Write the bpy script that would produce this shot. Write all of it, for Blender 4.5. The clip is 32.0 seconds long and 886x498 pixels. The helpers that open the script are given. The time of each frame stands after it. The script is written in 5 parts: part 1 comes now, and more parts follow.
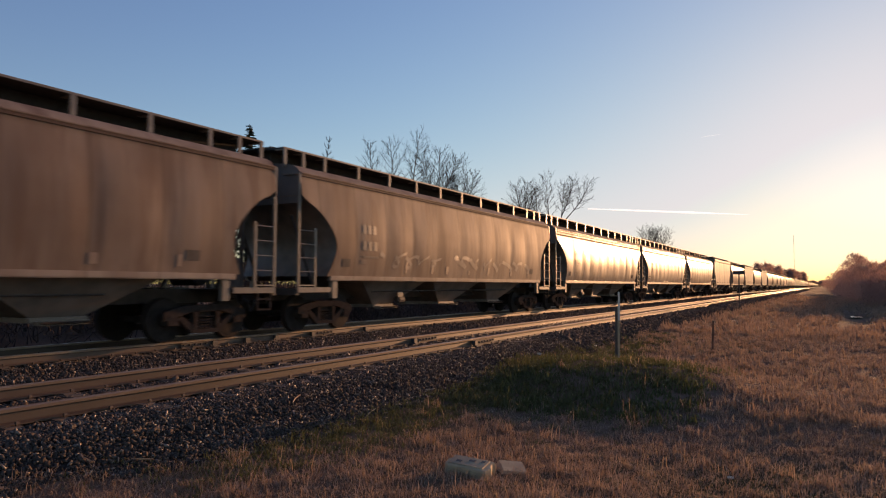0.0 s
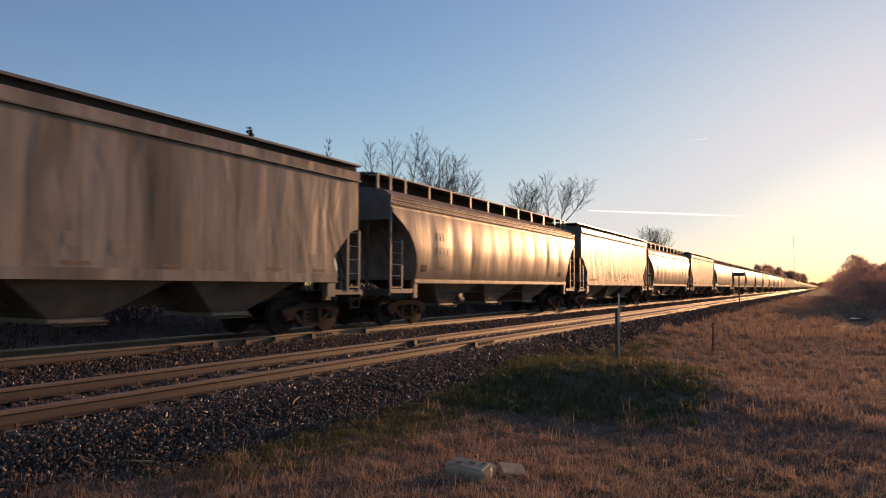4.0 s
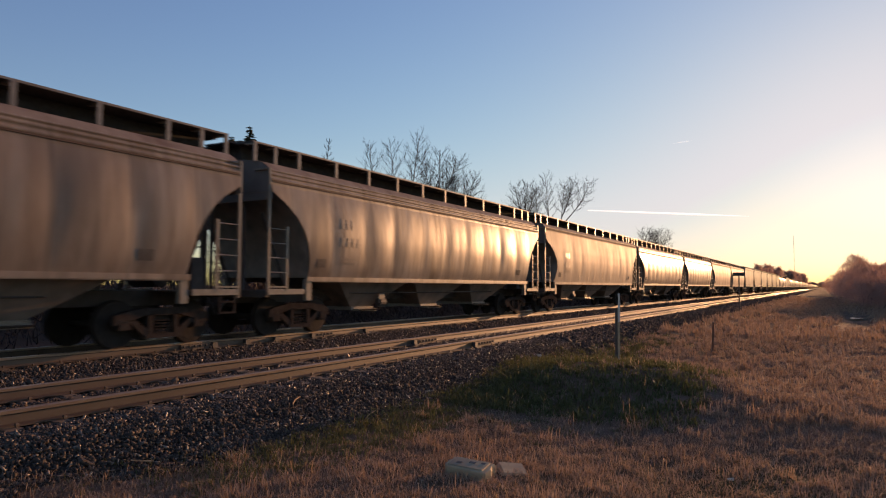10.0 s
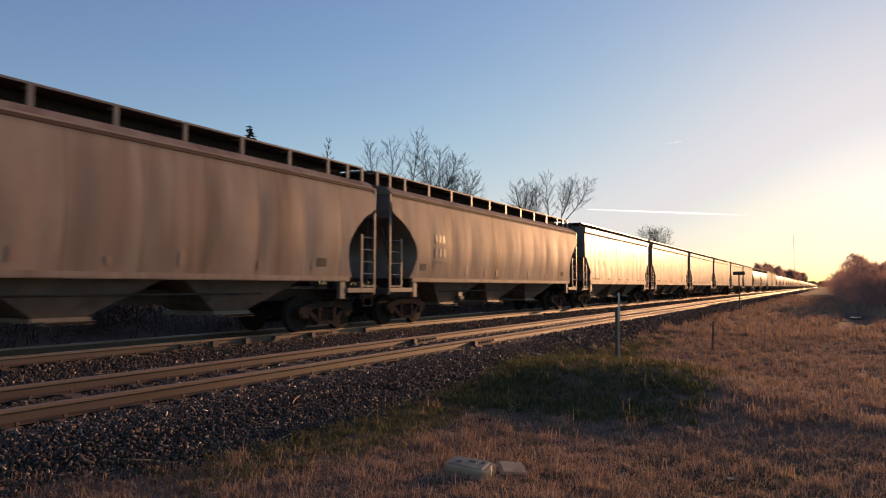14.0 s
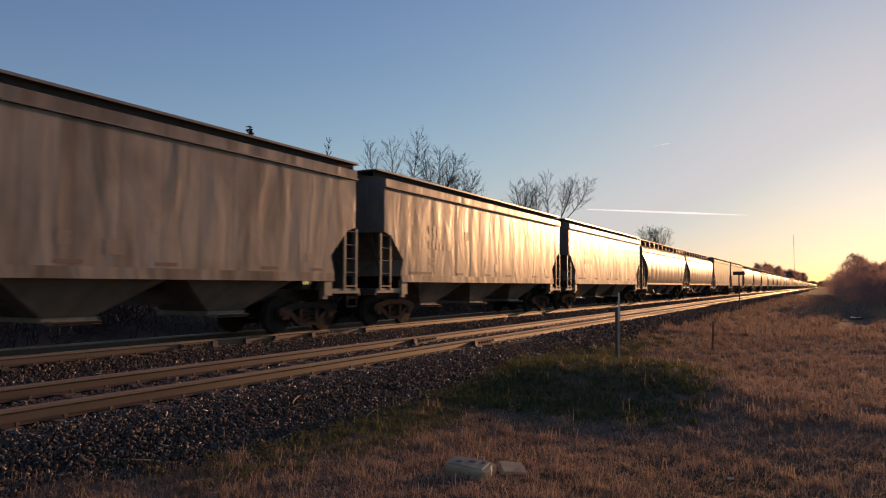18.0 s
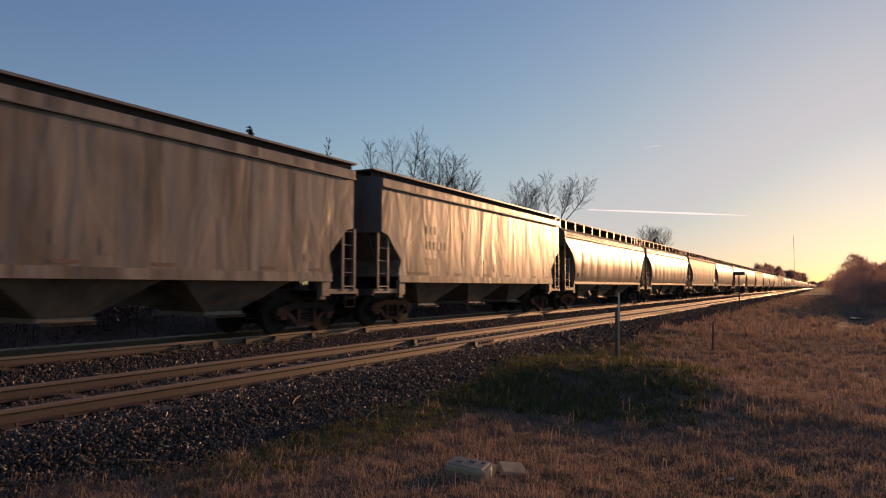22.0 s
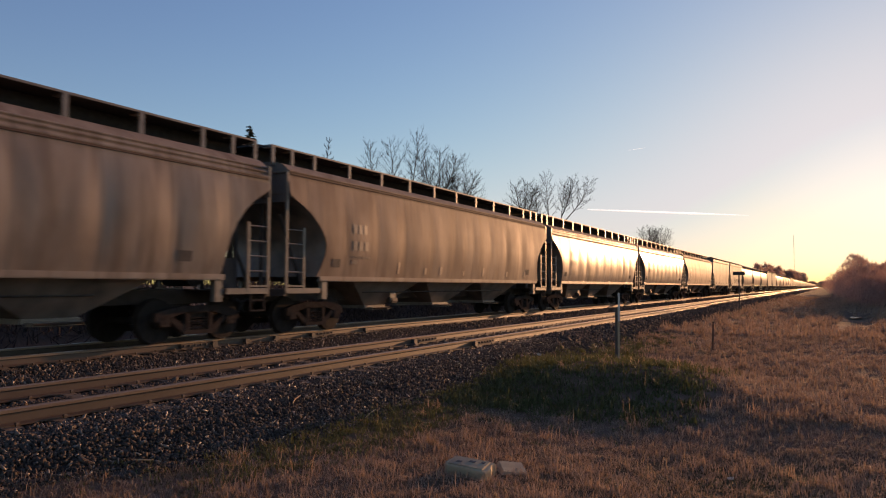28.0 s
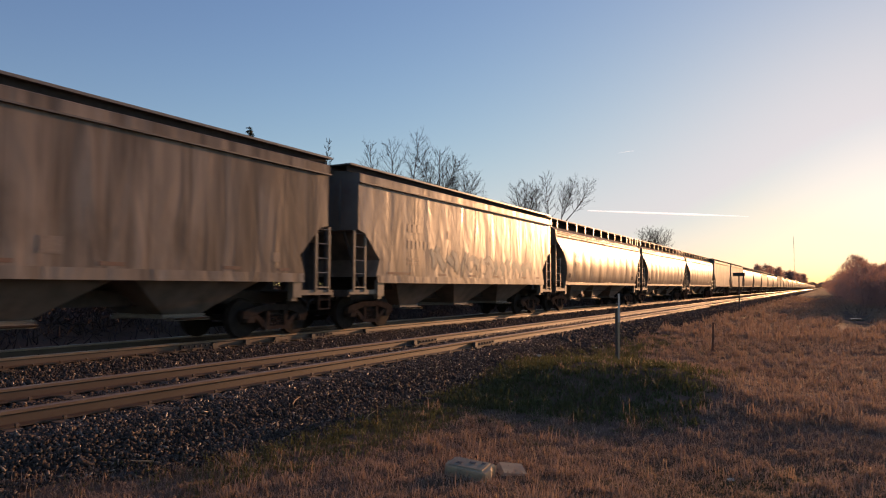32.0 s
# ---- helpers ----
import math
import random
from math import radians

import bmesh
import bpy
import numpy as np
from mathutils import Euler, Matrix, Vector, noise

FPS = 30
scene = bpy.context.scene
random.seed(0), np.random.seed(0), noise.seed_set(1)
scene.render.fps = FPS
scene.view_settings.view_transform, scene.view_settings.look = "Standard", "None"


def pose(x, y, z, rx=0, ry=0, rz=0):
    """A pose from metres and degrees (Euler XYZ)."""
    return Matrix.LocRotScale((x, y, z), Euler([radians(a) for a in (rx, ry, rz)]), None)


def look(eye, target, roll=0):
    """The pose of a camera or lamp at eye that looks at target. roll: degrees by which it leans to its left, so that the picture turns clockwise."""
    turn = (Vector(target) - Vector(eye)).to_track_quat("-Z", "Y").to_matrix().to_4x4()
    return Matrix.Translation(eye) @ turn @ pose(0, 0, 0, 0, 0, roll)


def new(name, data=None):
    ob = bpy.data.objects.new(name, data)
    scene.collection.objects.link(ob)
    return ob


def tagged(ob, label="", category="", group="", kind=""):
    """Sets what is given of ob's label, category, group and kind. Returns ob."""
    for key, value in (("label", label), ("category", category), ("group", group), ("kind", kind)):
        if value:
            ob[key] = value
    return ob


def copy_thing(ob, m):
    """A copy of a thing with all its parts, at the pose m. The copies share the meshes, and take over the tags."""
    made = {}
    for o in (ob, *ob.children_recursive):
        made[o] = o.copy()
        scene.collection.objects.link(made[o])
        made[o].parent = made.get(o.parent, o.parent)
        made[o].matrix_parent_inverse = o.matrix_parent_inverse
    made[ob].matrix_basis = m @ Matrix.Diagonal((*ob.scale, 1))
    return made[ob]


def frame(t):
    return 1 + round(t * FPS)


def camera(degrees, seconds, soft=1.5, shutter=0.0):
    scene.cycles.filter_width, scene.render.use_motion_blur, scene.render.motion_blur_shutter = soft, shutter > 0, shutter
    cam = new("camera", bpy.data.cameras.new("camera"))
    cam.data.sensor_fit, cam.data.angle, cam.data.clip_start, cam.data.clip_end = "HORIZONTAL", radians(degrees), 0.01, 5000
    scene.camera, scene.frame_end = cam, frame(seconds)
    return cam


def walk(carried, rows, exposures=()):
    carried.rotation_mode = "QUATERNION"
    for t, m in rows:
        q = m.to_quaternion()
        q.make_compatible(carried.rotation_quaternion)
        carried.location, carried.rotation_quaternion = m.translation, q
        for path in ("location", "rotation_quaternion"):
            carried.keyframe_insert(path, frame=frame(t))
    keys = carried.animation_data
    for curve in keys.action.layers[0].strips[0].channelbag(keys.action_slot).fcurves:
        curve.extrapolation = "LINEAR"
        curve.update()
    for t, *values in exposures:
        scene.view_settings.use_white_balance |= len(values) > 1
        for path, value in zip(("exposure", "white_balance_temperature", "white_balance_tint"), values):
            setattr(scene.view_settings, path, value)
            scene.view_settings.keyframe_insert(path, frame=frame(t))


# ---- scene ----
# World: x runs along the tracks towards the sunset, y across them, z = 0 at the rail heads.
cam = camera(65.86, 32.0, soft=1.15, shutter=0.15)
EYE = (0.0, 0.0, 1.234)
HEADING, TILT, ROLL = 29.1, 3.09, 0.2
LENS = 784 / math.tan(radians(65.86 / 2))


def aim(drift):
    """The camera's pose; drift: small settling of the tripod head, in 1/LENS."""
    e = radians(TILT) + drift / LENS
    a = radians(HEADING)
    way = Vector((math.cos(a) * math.cos(e), math.sin(a) * math.cos(e), math.sin(e)))
    return look(EYE, Vector(EYE) + way * 10, ROLL)


walk(cam, [(t, aim(d)) for t, d in (
    (0, -2.6), (1, -1.4), (2.5, 0.2), (3.2, 0.8), (4.5, 0.2), (6.5, 0), (7.2, -1.6), (8.8, -1.5), (9.6, 0.2), (11, 0.2),
    (11.7, -1.4), (16, -1.5), (21.8, -1.2), (22.6, 0.2), (25, 0.1), (25.7, -1.4), (28, -1.3), (28.7, 0.2),
    (30, 0.4), (31, 1.4), (32, 0.6))],
     exposures=[(t, e + 0.58, 6900, 26) for t, e in (
         (0, 0.0), (3, 0.0), (6, -0.06), (7, -0.27), (8, -0.07), (9, 0.0), (14, 0.02), (17, -0.14), (18.5, -0.31), (20, -0.14), (21, -0.14), (22, -0.35), (23, -0.24), (24, -0.1), (25, 0.0), (29, -0.05),
         (31, 0.0), (32, -0.05))])

# ---- light ----
SUN_AZ, SUN_EL = -7.0, 6.4
world = bpy.data.worlds.new("evening_sky")
scene.world = world
world.use_nodes = True
wt = world.node_tree
sky = wt.nodes.new("ShaderNodeTexSky")
sky.sky_type = "NISHITA"
sky.sun_disc = False
sky.sun_elevation = radians(SUN_EL)
sky.sun_rotation = radians(90 - SUN_AZ)
sky.altitude = 250
sky.air_density, sky.dust_density, sky.ozone_density = 1.0, 0.4, 2.8
soften = wt.nodes.new("ShaderNodeGamma")      # gamma below 1 compresses the sky's range of brightness
soften.inputs[1].default_value = 0.57
rich = wt.nodes.new("ShaderNodeHueSaturation")
rich.inputs["Saturation"].default_value = 1.28
wt.links.new(sky.outputs[0], soften.inputs[0])
wt.links.new(soften.outputs[0], rich.inputs["Color"])


def sky_math(kind, a, b):
    """One arithmetic node of the sky; a and b: sockets or numbers."""
    q = wt.nodes.new("ShaderNodeMath")
    q.operation = kind
    for k, v in enumerate((a, b)):
        if isinstance(v, (int, float)):
            q.inputs[k].default_value = v
        else:
            wt.links.new(v, q.inputs[k])
    return q.outputs[0]


# tone curve per channel: deeper blue away from the sun, brightness held down towards it, but for the glare right round
# the sun
split, merge = wt.nodes.new("ShaderNodeSeparateColor"), wt.nodes.new("ShaderNodeCombineColor")
wt.links.new(rich.outputs[0], split.inputs[0])
for k, (power, knee, top) in enumerate(((1.34, 2.00, 2.58), (1.66, 2.02, 2.68), (1.66, 2.16, 2.72))):
    v = sky_math("POWER", sky_math("DIVIDE", split.outputs[k], knee), power)
    held = sky_math("DIVIDE", v, sky_math("POWER", sky_math("ADD", sky_math("POWER", v, 3.0), 1.0), 1 / 3))
    glare = sky_math("MULTIPLY", sky_math("MAXIMUM", sky_math("SUBTRACT", split.outputs[k], 2.9), 0.0), 0.8)
    wt.links.new(sky_math("ADD", sky_math("MULTIPLY", held, top), glare), merge.inputs[k])
wt.links.new(merge.outputs[0], wt.nodes["Background"].inputs[0])
wt.nodes["Background"].inputs[1].default_value = 0.208
sun = new("sun", bpy.data.lights.new("sun", "SUN"))
sun.data.energy, sun.data.angle, sun.data.color = 4.0, radians(0.6), (1.0, 0.56, 0.25)
sun_way = Vector((math.cos(radians(SUN_AZ)) * math.cos(radians(SUN_EL)),
                  math.sin(radians(SUN_AZ)) * math.cos(radians(SUN_EL)), math.sin(radians(SUN_EL))))
sun.matrix_world = look(sun_way * 50, (0, 0, 0))


# ---- materials ----
def mat(name, base, second=None, rough=0.6, metal=0.0, grain=8.0, stretch=(1, 1, 1), bump=0.0, bump_scale=30.0,
        bump_stretch=(1, 1, 1), wear=None, wear_scale=1.2, wear_amount=0.35, rand=0.0, island=False, space="Object", spec=0.5,
        bump_dist=0.01, streak=None, fine=0.0, seam=None):
    """A node material: two tones by noise at two scales, a wear tone, bump, and random value from piece to piece."""
    m = bpy.data.materials.new(name)
    m.use_nodes = True
    nt = m.node_tree
    n, l = nt.nodes, nt.links
    b = n["Principled BSDF"]
    b.inputs["Roughness"].default_value = rough
    b.inputs["Metallic"].default_value = metal
    b.inputs["Specular IOR Level"].default_value = spec
    tc = n.new("ShaderNodeTexCoord")
    info = n.new("ShaderNodeObjectInfo")
    shift = n.new("ShaderNodeVectorMath")
    shift.operation = "MULTIPLY_ADD"
    l.new(info.outputs["Random"], shift.inputs[0])
    shift.inputs[1].default_value = (37.0, 5.0, 11.0)
    l.new(tc.outputs[space], shift.inputs[2])

    def noise_at(scale, st, detail=4.0, warp=0.0):
        mp = n.new("ShaderNodeVectorMath")
        mp.operation = "MULTIPLY"
        l.new(shift.outputs[0], mp.inputs[0])
        mp.inputs[1].default_value = st
        t = n.new("ShaderNodeTexNoise")
        t.inputs["Scale"].default_value = scale
        t.inputs["Detail"].default_value = detail
        t.inputs["Distortion"].default_value = warp
        l.new(mp.outputs[0], t.inputs["Vector"])
        return t.outputs["Fac"]

    def mix(fac, a, c, contrast=None):
        if contrast:
            r = n.new("ShaderNodeMapRange")
            r.inputs[1].default_value, r.inputs[2].default_value = contrast
            l.new(fac, r.inputs[0])
            fac = r.outputs[0]
        k = n.new("ShaderNodeMix")
        k.data_type = "RGBA"
        l.new(fac, k.inputs[0])
        for sock, v in ((k.inputs[6], a), (k.inputs[7], c)):
            if isinstance(v, tuple):
                sock.default_value = (*v, 1)
            else:
                l.new(v, sock)
        return k.outputs[2]

    col = mix(noise_at(grain, stretch), base, second or tuple(c * 0.72 for c in base), (0.3, 0.7))
    if wear:
        w = noise_at(wear_scale, stretch, 6.0)
        r = n.new("ShaderNodeMapRange")
        r.inputs[1].default_value, r.inputs[2].default_value = 0.62 - wear_amount * 0.3, 0.8 - wear_amount * 0.2
        l.new(w, r.inputs[0])
        col = mix(r.outputs[0], col, wear)
    if streak:
        drip = noise_at(1.7, (1.3, 1.3, 0.14), 5.0)
        r = n.new("ShaderNodeMapRange")
        r.inputs[1].default_value, r.inputs[2].default_value, r.inputs[4].default_value = 0.50, 0.64, 0.8
        l.new(drip, r.inputs[0])
        col = mix(r.outputs[0], col, streak)
        blotch = noise_at(0.7, (1, 1, 0.9), 6.0)
        r = n.new("ShaderNodeMapRange")
        r.inputs[1].default_value, r.inputs[2].default_value, r.inputs[4].default_value = 0.48, 0.68, 0.6
        l.new(blotch, r.inputs[0])
        col = mix(r.outputs[0], col, streak)
        gloss = n.new("ShaderNodeMapRange")
        gloss.inputs[3].default_value, gloss.inputs[4].default_value = rough, min(1, rough + 0.14)
        l.new(blotch, gloss.inputs[0])
        l.new(gloss.outputs[0], b.inputs["Roughness"])
    if seam:
        sep = n.new("ShaderNodeSeparateXYZ")
        l.new(tc.outputs["Object"], sep.inputs[0])
        last = sep.outputs[0]
        for kind, value in (("ADD", 0.4), ("DIVIDE", seam), ("PINGPONG", 0.5)):
            q = n.new("ShaderNodeMath")
            q.operation = kind
            l.new(last, q.inputs[0])
            q.inputs[1].default_value = value
            last = q.outputs[0]
        r = n.new("ShaderNodeMapRange")         # grime caught along the welded seams
        r.inputs[1].default_value, r.inputs[2].default_value = 0.008 / seam, 0.045 / seam
        r.inputs[3].default_value, r.inputs[4].default_value = 0.75, 0.0
        l.new(last, r.inputs[0])
        patchy = n.new("ShaderNodeMath")
        patchy.operation = "MULTIPLY"
        l.new(r.outputs[0], patchy.inputs[0])
        l.new(noise_at(1.1, (1, 1, 0.6), 3.0), patchy.inputs[1])
        col = mix(patchy.outputs[0], col, tuple(c * 0.25 for c in base))
    if rand or island:
        hsv = n.new("ShaderNodeHueSaturation")
        r = n.new("ShaderNodeMapRange")
        r.inputs[3].default_value, r.inputs[4].default_value = 1 - rand, 1 + rand
        if island:
            g = n.new("ShaderNodeNewGeometry")
            l.new(g.outputs["Random Per Island"], r.inputs[0])
        else:
            l.new(info.outputs["Random"], r.inputs[0])
        l.new(r.outputs[0], hsv.inputs["Value"])
        l.new(col, hsv.inputs["Color"])
        col = hsv.outputs[0]
    l.new(col, b.inputs["Base Color"])
    if bump:
        bp = n.new("ShaderNodeBump")
        bp.inputs["Strength"].default_value = bump
        bp.inputs["Distance"].default_value = bump_dist
        l.new(noise_at(bump_scale, bump_stretch, warp=0.7 if seam else 0.0), bp.inputs["Height"])
        last = bp
        if fine:
            last = n.new("ShaderNodeBump")
            last.inputs["Strength"].default_value = fine
            last.inputs["Distance"].default_value = 0.006
            l.new(noise_at(5.0, (1, 0.4, 0.22), 6.0), last.inputs["Height"])
            l.new(bp.outputs[0], last.inputs["Normal"])
        l.new(last.outputs[0], b.inputs["Normal"])
    return m


M_ROUND = mat("weathered_beige_paint", seam=1.53, base=(0.36, 0.292, 0.230), second=(0.27, 0.205, 0.155), rough=0.33, streak=(0.185, 0.135, 0.102), fine=0.35, spec=0.2, grain=3.2, stretch=(1, 1, 0.12),
              wear=(0.085, 0.06, 0.045), wear_scale=0.9, wear_amount=0.30, bump=0.6, bump_scale=1.5, bump_stretch=(1, 0.3, 0.24),
              bump_dist=0.020, rand=0.10)
M_ROUND2 = mat("weathered_pinkish_paint", seam=1.53, base=(0.37, 0.292, 0.228), second=(0.30, 0.234, 0.18), rough=0.55, streak=(0.27, 0.195, 0.148), fine=0.4, spec=0.12, grain=2.8, stretch=(1, 1, 0.1),
               wear=(0.13, 0.085, 0.064), wear_scale=0.8, wear_amount=0.25, bump=0.4, bump_scale=1.7, bump_stretch=(1, 0.3, 0.14),
               bump_dist=0.016, rand=0.08)
M_FLAT = mat("weathered_grey_paint", seam=0.92, base=(0.37, 0.312, 0.255), second=(0.27, 0.222, 0.178), rough=0.26, streak=(0.15, 0.115, 0.088), fine=0.35, spec=0.2, grain=3.0, stretch=(1, 1, 0.1),
             wear=(0.11, 0.085, 0.068), wear_scale=0.7, wear_amount=0.25, bump=0.9, bump_scale=1.4, bump_stretch=(1, 0.3, 0.30),
             bump_dist=0.042, rand=0.06)
M_ROUND3 = mat("stained_maroon_brown_paint", seam=1.53, base=(0.30, 0.215, 0.160), second=(0.21, 0.146, 0.108), rough=0.58, streak=(0.16, 0.098, 0.07), fine=0.4, spec=0.2, grain=2.8,
               stretch=(1, 1, 0.1), wear=(0.13, 0.085, 0.064), wear_scale=0.8, wear_amount=0.3, bump=0.4, bump_scale=1.7, bump_stretch=(1, 0.3, 0.14), bump_dist=0.016)
M_STAIN = mat("rust_run", (0.31, 0.19, 0.13), (0.36, 0.25, 0.18), rough=0.5, grain=5, stretch=(1, 1, 0.2))
M_FLAT2 = mat("grimy_brown_grey_paint", seam=0.92, base=(0.34, 0.276, 0.22), second=(0.25, 0.20, 0.157), rough=0.27, streak=(0.11, 0.083, 0.064), fine=0.3, spec=0.17, grain=3.0,
              stretch=(1, 1, 0.1), wear=(0.09, 0.07, 0.056), wear_scale=0.7, wear_amount=0.3, bump=0.9, bump_scale=1.7, bump_stretch=(1, 0.3, 0.24), bump_dist=0.036)
M_LEDGE = mat("dusty_roof_ledge", (0.29, 0.22, 0.168), (0.21, 0.152, 0.112), rough=0.7, spec=0.2, grain=3, stretch=(1, 1, 0.5), wear=(0.11, 0.06, 0.045))
M_END = mat("dull_end_paint", (0.165, 0.155, 0.145), (0.115, 0.108, 0.10), rough=0.6, grain=2, wear=(0.12, 0.1, 0.09))
M_UNDER = mat("grimy_underframe", (0.085, 0.068, 0.058), (0.055, 0.044, 0.038), rough=0.75, grain=5, bump=0.2)
M_HOPPER = mat("dirty_hopper_sheet", (0.27, 0.212, 0.172), (0.17, 0.132, 0.107), rough=0.55, grain=2.5, wear=(0.10, 0.08, 0.065))
M_IRON = mat("dusty_cast_steel", (0.068, 0.053, 0.044), (0.042, 0.032, 0.027), rough=0.95, spec=0.0, grain=9, bump=0.3)
M_WHEEL = mat("worn_wheel_steel", (0.055, 0.044, 0.037), (0.034, 0.028, 0.024), rough=0.8, spec=0.05, grain=6)
M_DARK = mat("dark_roof_steel_and_shade", (0.075, 0.07, 0.066), (0.05, 0.047, 0.045), rough=0.95, grain=12, spec=0.05)
M_POST = mat("pale_bracket_paint", (0.24, 0.20, 0.16), (0.17, 0.14, 0.11), rough=0.32, grain=6)
M_BAR = mat("faded_stencil_paint", (0.24, 0.19, 0.15), (0.31, 0.245, 0.19), rough=0.4, grain=20, spec=0.2)
M_RUSTBAR = mat("faded_orange_strip", (0.26, 0.13, 0.085), (0.22, 0.14, 0.10), rough=0.25, grain=10)
M_RAIL = mat("sandy_rail_rust", (0.13, 0.088, 0.062), (0.086, 0.058, 0.042), rough=0.42, metal=0.25, grain=2.5, stretch=(0.3, 1, 1), bump=0.1)
M_RAILTOP = mat("polished_rail_head", (0.34, 0.255, 0.19), (0.26, 0.19, 0.14), rough=0.38, metal=0.6, grain=3, stretch=(0.2, 1, 1))
M_RAILRUN = mat("bright_running_rail", (0.55, 0.45, 0.36), (0.44, 0.35, 0.27), rough=0.34, metal=0.9, grain=3, stretch=(0.2, 1, 1))
M_TIE = mat("creosoted_tie", (0.10, 0.075, 0.055), (0.06, 0.045, 0.035), rough=0.85, grain=4, stretch=(4, 0.4, 4), bump=0.5, rand=0.25)
M_PLATE = mat("rusty_fastening", (0.12, 0.075, 0.05), (0.07, 0.05, 0.038), rough=0.7, grain=14, rand=0.2)
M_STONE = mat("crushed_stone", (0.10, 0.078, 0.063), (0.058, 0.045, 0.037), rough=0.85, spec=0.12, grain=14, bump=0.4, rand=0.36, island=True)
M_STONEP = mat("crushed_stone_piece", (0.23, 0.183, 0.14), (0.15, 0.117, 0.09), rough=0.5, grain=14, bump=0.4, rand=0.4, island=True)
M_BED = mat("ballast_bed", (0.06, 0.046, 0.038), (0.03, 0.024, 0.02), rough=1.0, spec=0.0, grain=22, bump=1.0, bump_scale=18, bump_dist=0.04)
M_DEAD = mat("dead_grass", (0.42, 0.290, 0.204), (0.285, 0.196, 0.138), rough=0.8, spec=0.1, grain=0.8, rand=0.36, island=True, space="Object")
M_GREEN = mat("green_grass", (0.088, 0.096, 0.037), (0.125, 0.108, 0.05), rough=0.7, spec=0.2, grain=0.9, rand=0.45, island=True)
M_STRAW = mat("straw_stalks", (0.42, 0.30, 0.17), (0.30, 0.20, 0.12), rough=0.7, grain=2, rand=0.35, island=True)
M_SOIL = mat("dry_turf", (0.20, 0.125, 0.088), (0.14, 0.088, 0.063), rough=1.0, spec=0.05, grain=0.7, wear=(0.05, 0.048, 0.022), wear_scale=0.16,
             wear_amount=0.5, bump=1.0, bump_scale=9, bump_dist=0.06)
M_BARK = mat("grey_bark", (0.075, 0.06, 0.05), (0.045, 0.037, 0.03), rough=0.9, grain=5, stretch=(1, 1, 0.3), bump=0.4)
M_TWIG = mat("brown_twigs", (0.045, 0.036, 0.03), (0.028, 0.022, 0.018), spec=0.1, rough=0.9, grain=3)
M_SPRUCE = mat("spruce_needles", (0.035, 0.05, 0.028), (0.022, 0.033, 0.02), rough=0.8, grain=4)
M_BRUSH = mat("leafless_brush", (0.11, 0.07, 0.055), (0.065, 0.043, 0.034), rough=0.9, grain=1.5, rand=0.3, island=True)
# leafless scrub, its colour and translucency lifted to imitate glare haze
M_SCRUB = mat("haze_lightened_scrub", (0.40, 0.26, 0.22), (0.28, 0.18, 0.15), rough=0.9, grain=0.6, rand=0.3, island=True, spec=0.1)
M_CONC = mat("weathered_concrete", (0.47, 0.36, 0.22), (0.35, 0.265, 0.16), rough=0.9, grain=10, bump=0.3, wear=(0.26, 0.2, 0.14))
M_GALV = mat("galvanised_steel", (0.12, 0.105, 0.09), (0.085, 0.074, 0.063), rough=0.7, grain=8, spec=0.1)
M_SEAM = mat("rust_and_shade_line", (0.085, 0.045, 0.033), (0.055, 0.03, 0.023), rough=0.8, grain=2, stretch=(1, 1, 0.3))
M_WHITE = mat("white_enamel", (0.74, 0.66, 0.54), (0.62, 0.55, 0.45), rough=0.4, grain=10)
M_STAKE = mat("rusty_stake", (0.17, 0.085, 0.055), (0.10, 0.055, 0.04), rough=0.85, grain=9)
M_SIGN = mat("dark_sign_board", (0.05, 0.045, 0.042), (0.035, 0.03, 0.03), rough=0.6, grain=8)
M_CONTRAIL = mat("self_lit_ice_trail", (0.9, 0.9, 0.9), (0.8, 0.8, 0.8), rough=1.0, grain=0.02, spec=0)


def add_translucent(m, color, amount):
    """Lets light through thin blades."""
    n, l = m.node_tree.nodes, m.node_tree.links
    b, out = n["Principled BSDF"], n["Material Output"]
    t, k = n.new("ShaderNodeBsdfTranslucent"), n.new("ShaderNodeMixShader")
    t.inputs[0].default_value = (*color, 1)
    k.inputs[0].default_value = amount
    l.new(b.outputs[0], k.inputs[1])
    l.new(t.outputs[0], k.inputs[2])
    l.new(k.outputs[0], out.inputs[0])


add_translucent(M_DEAD, (0.34, 0.234, 0.164), 0.36)
add_translucent(M_GREEN, (0.12, 0.125, 0.04), 0.3)
add_translucent(M_SCRUB, (0.42, 0.26, 0.21), 0.5)
add_translucent(M_STRAW, (0.5, 0.34, 0.18), 0.35)
# emission stands in for sunlight scattered by the vapour trails
glow = M_CONTRAIL.node_tree.nodes["Principled BSDF"]
glow.inputs["Emission Color"].default_value = (1.0, 0.93, 0.78, 1)
glow.inputs["Emission Strength"].default_value = 0.75
M_WATER = mat("ditch_water", (0.03, 0.03, 0.03), (0.02, 0.02, 0.02), rough=0.16, grain=1, bump=0.8, bump_scale=5, bump_dist=0.04)
M_TAG_DARK = mat("dark_spray_paint", (0.115, 0.09, 0.075), (0.16, 0.13, 0.105), rough=0.25, grain=6)
M_TAG_FAINT = mat("faded_spray_paint", (0.25, 0.185, 0.14), (0.31, 0.235, 0.18), rough=0.35, grain=6)
M_TAG_PALE = mat("pale_spray_paint", (0.36, 0.32, 0.25), (0.28, 0.26, 0.21), rough=0.25, grain=4)
M_TAG_TEAL = mat("teal_spray_paint", (0.15, 0.19, 0.17), (0.22, 0.21, 0.17), rough=0.25, grain=5)
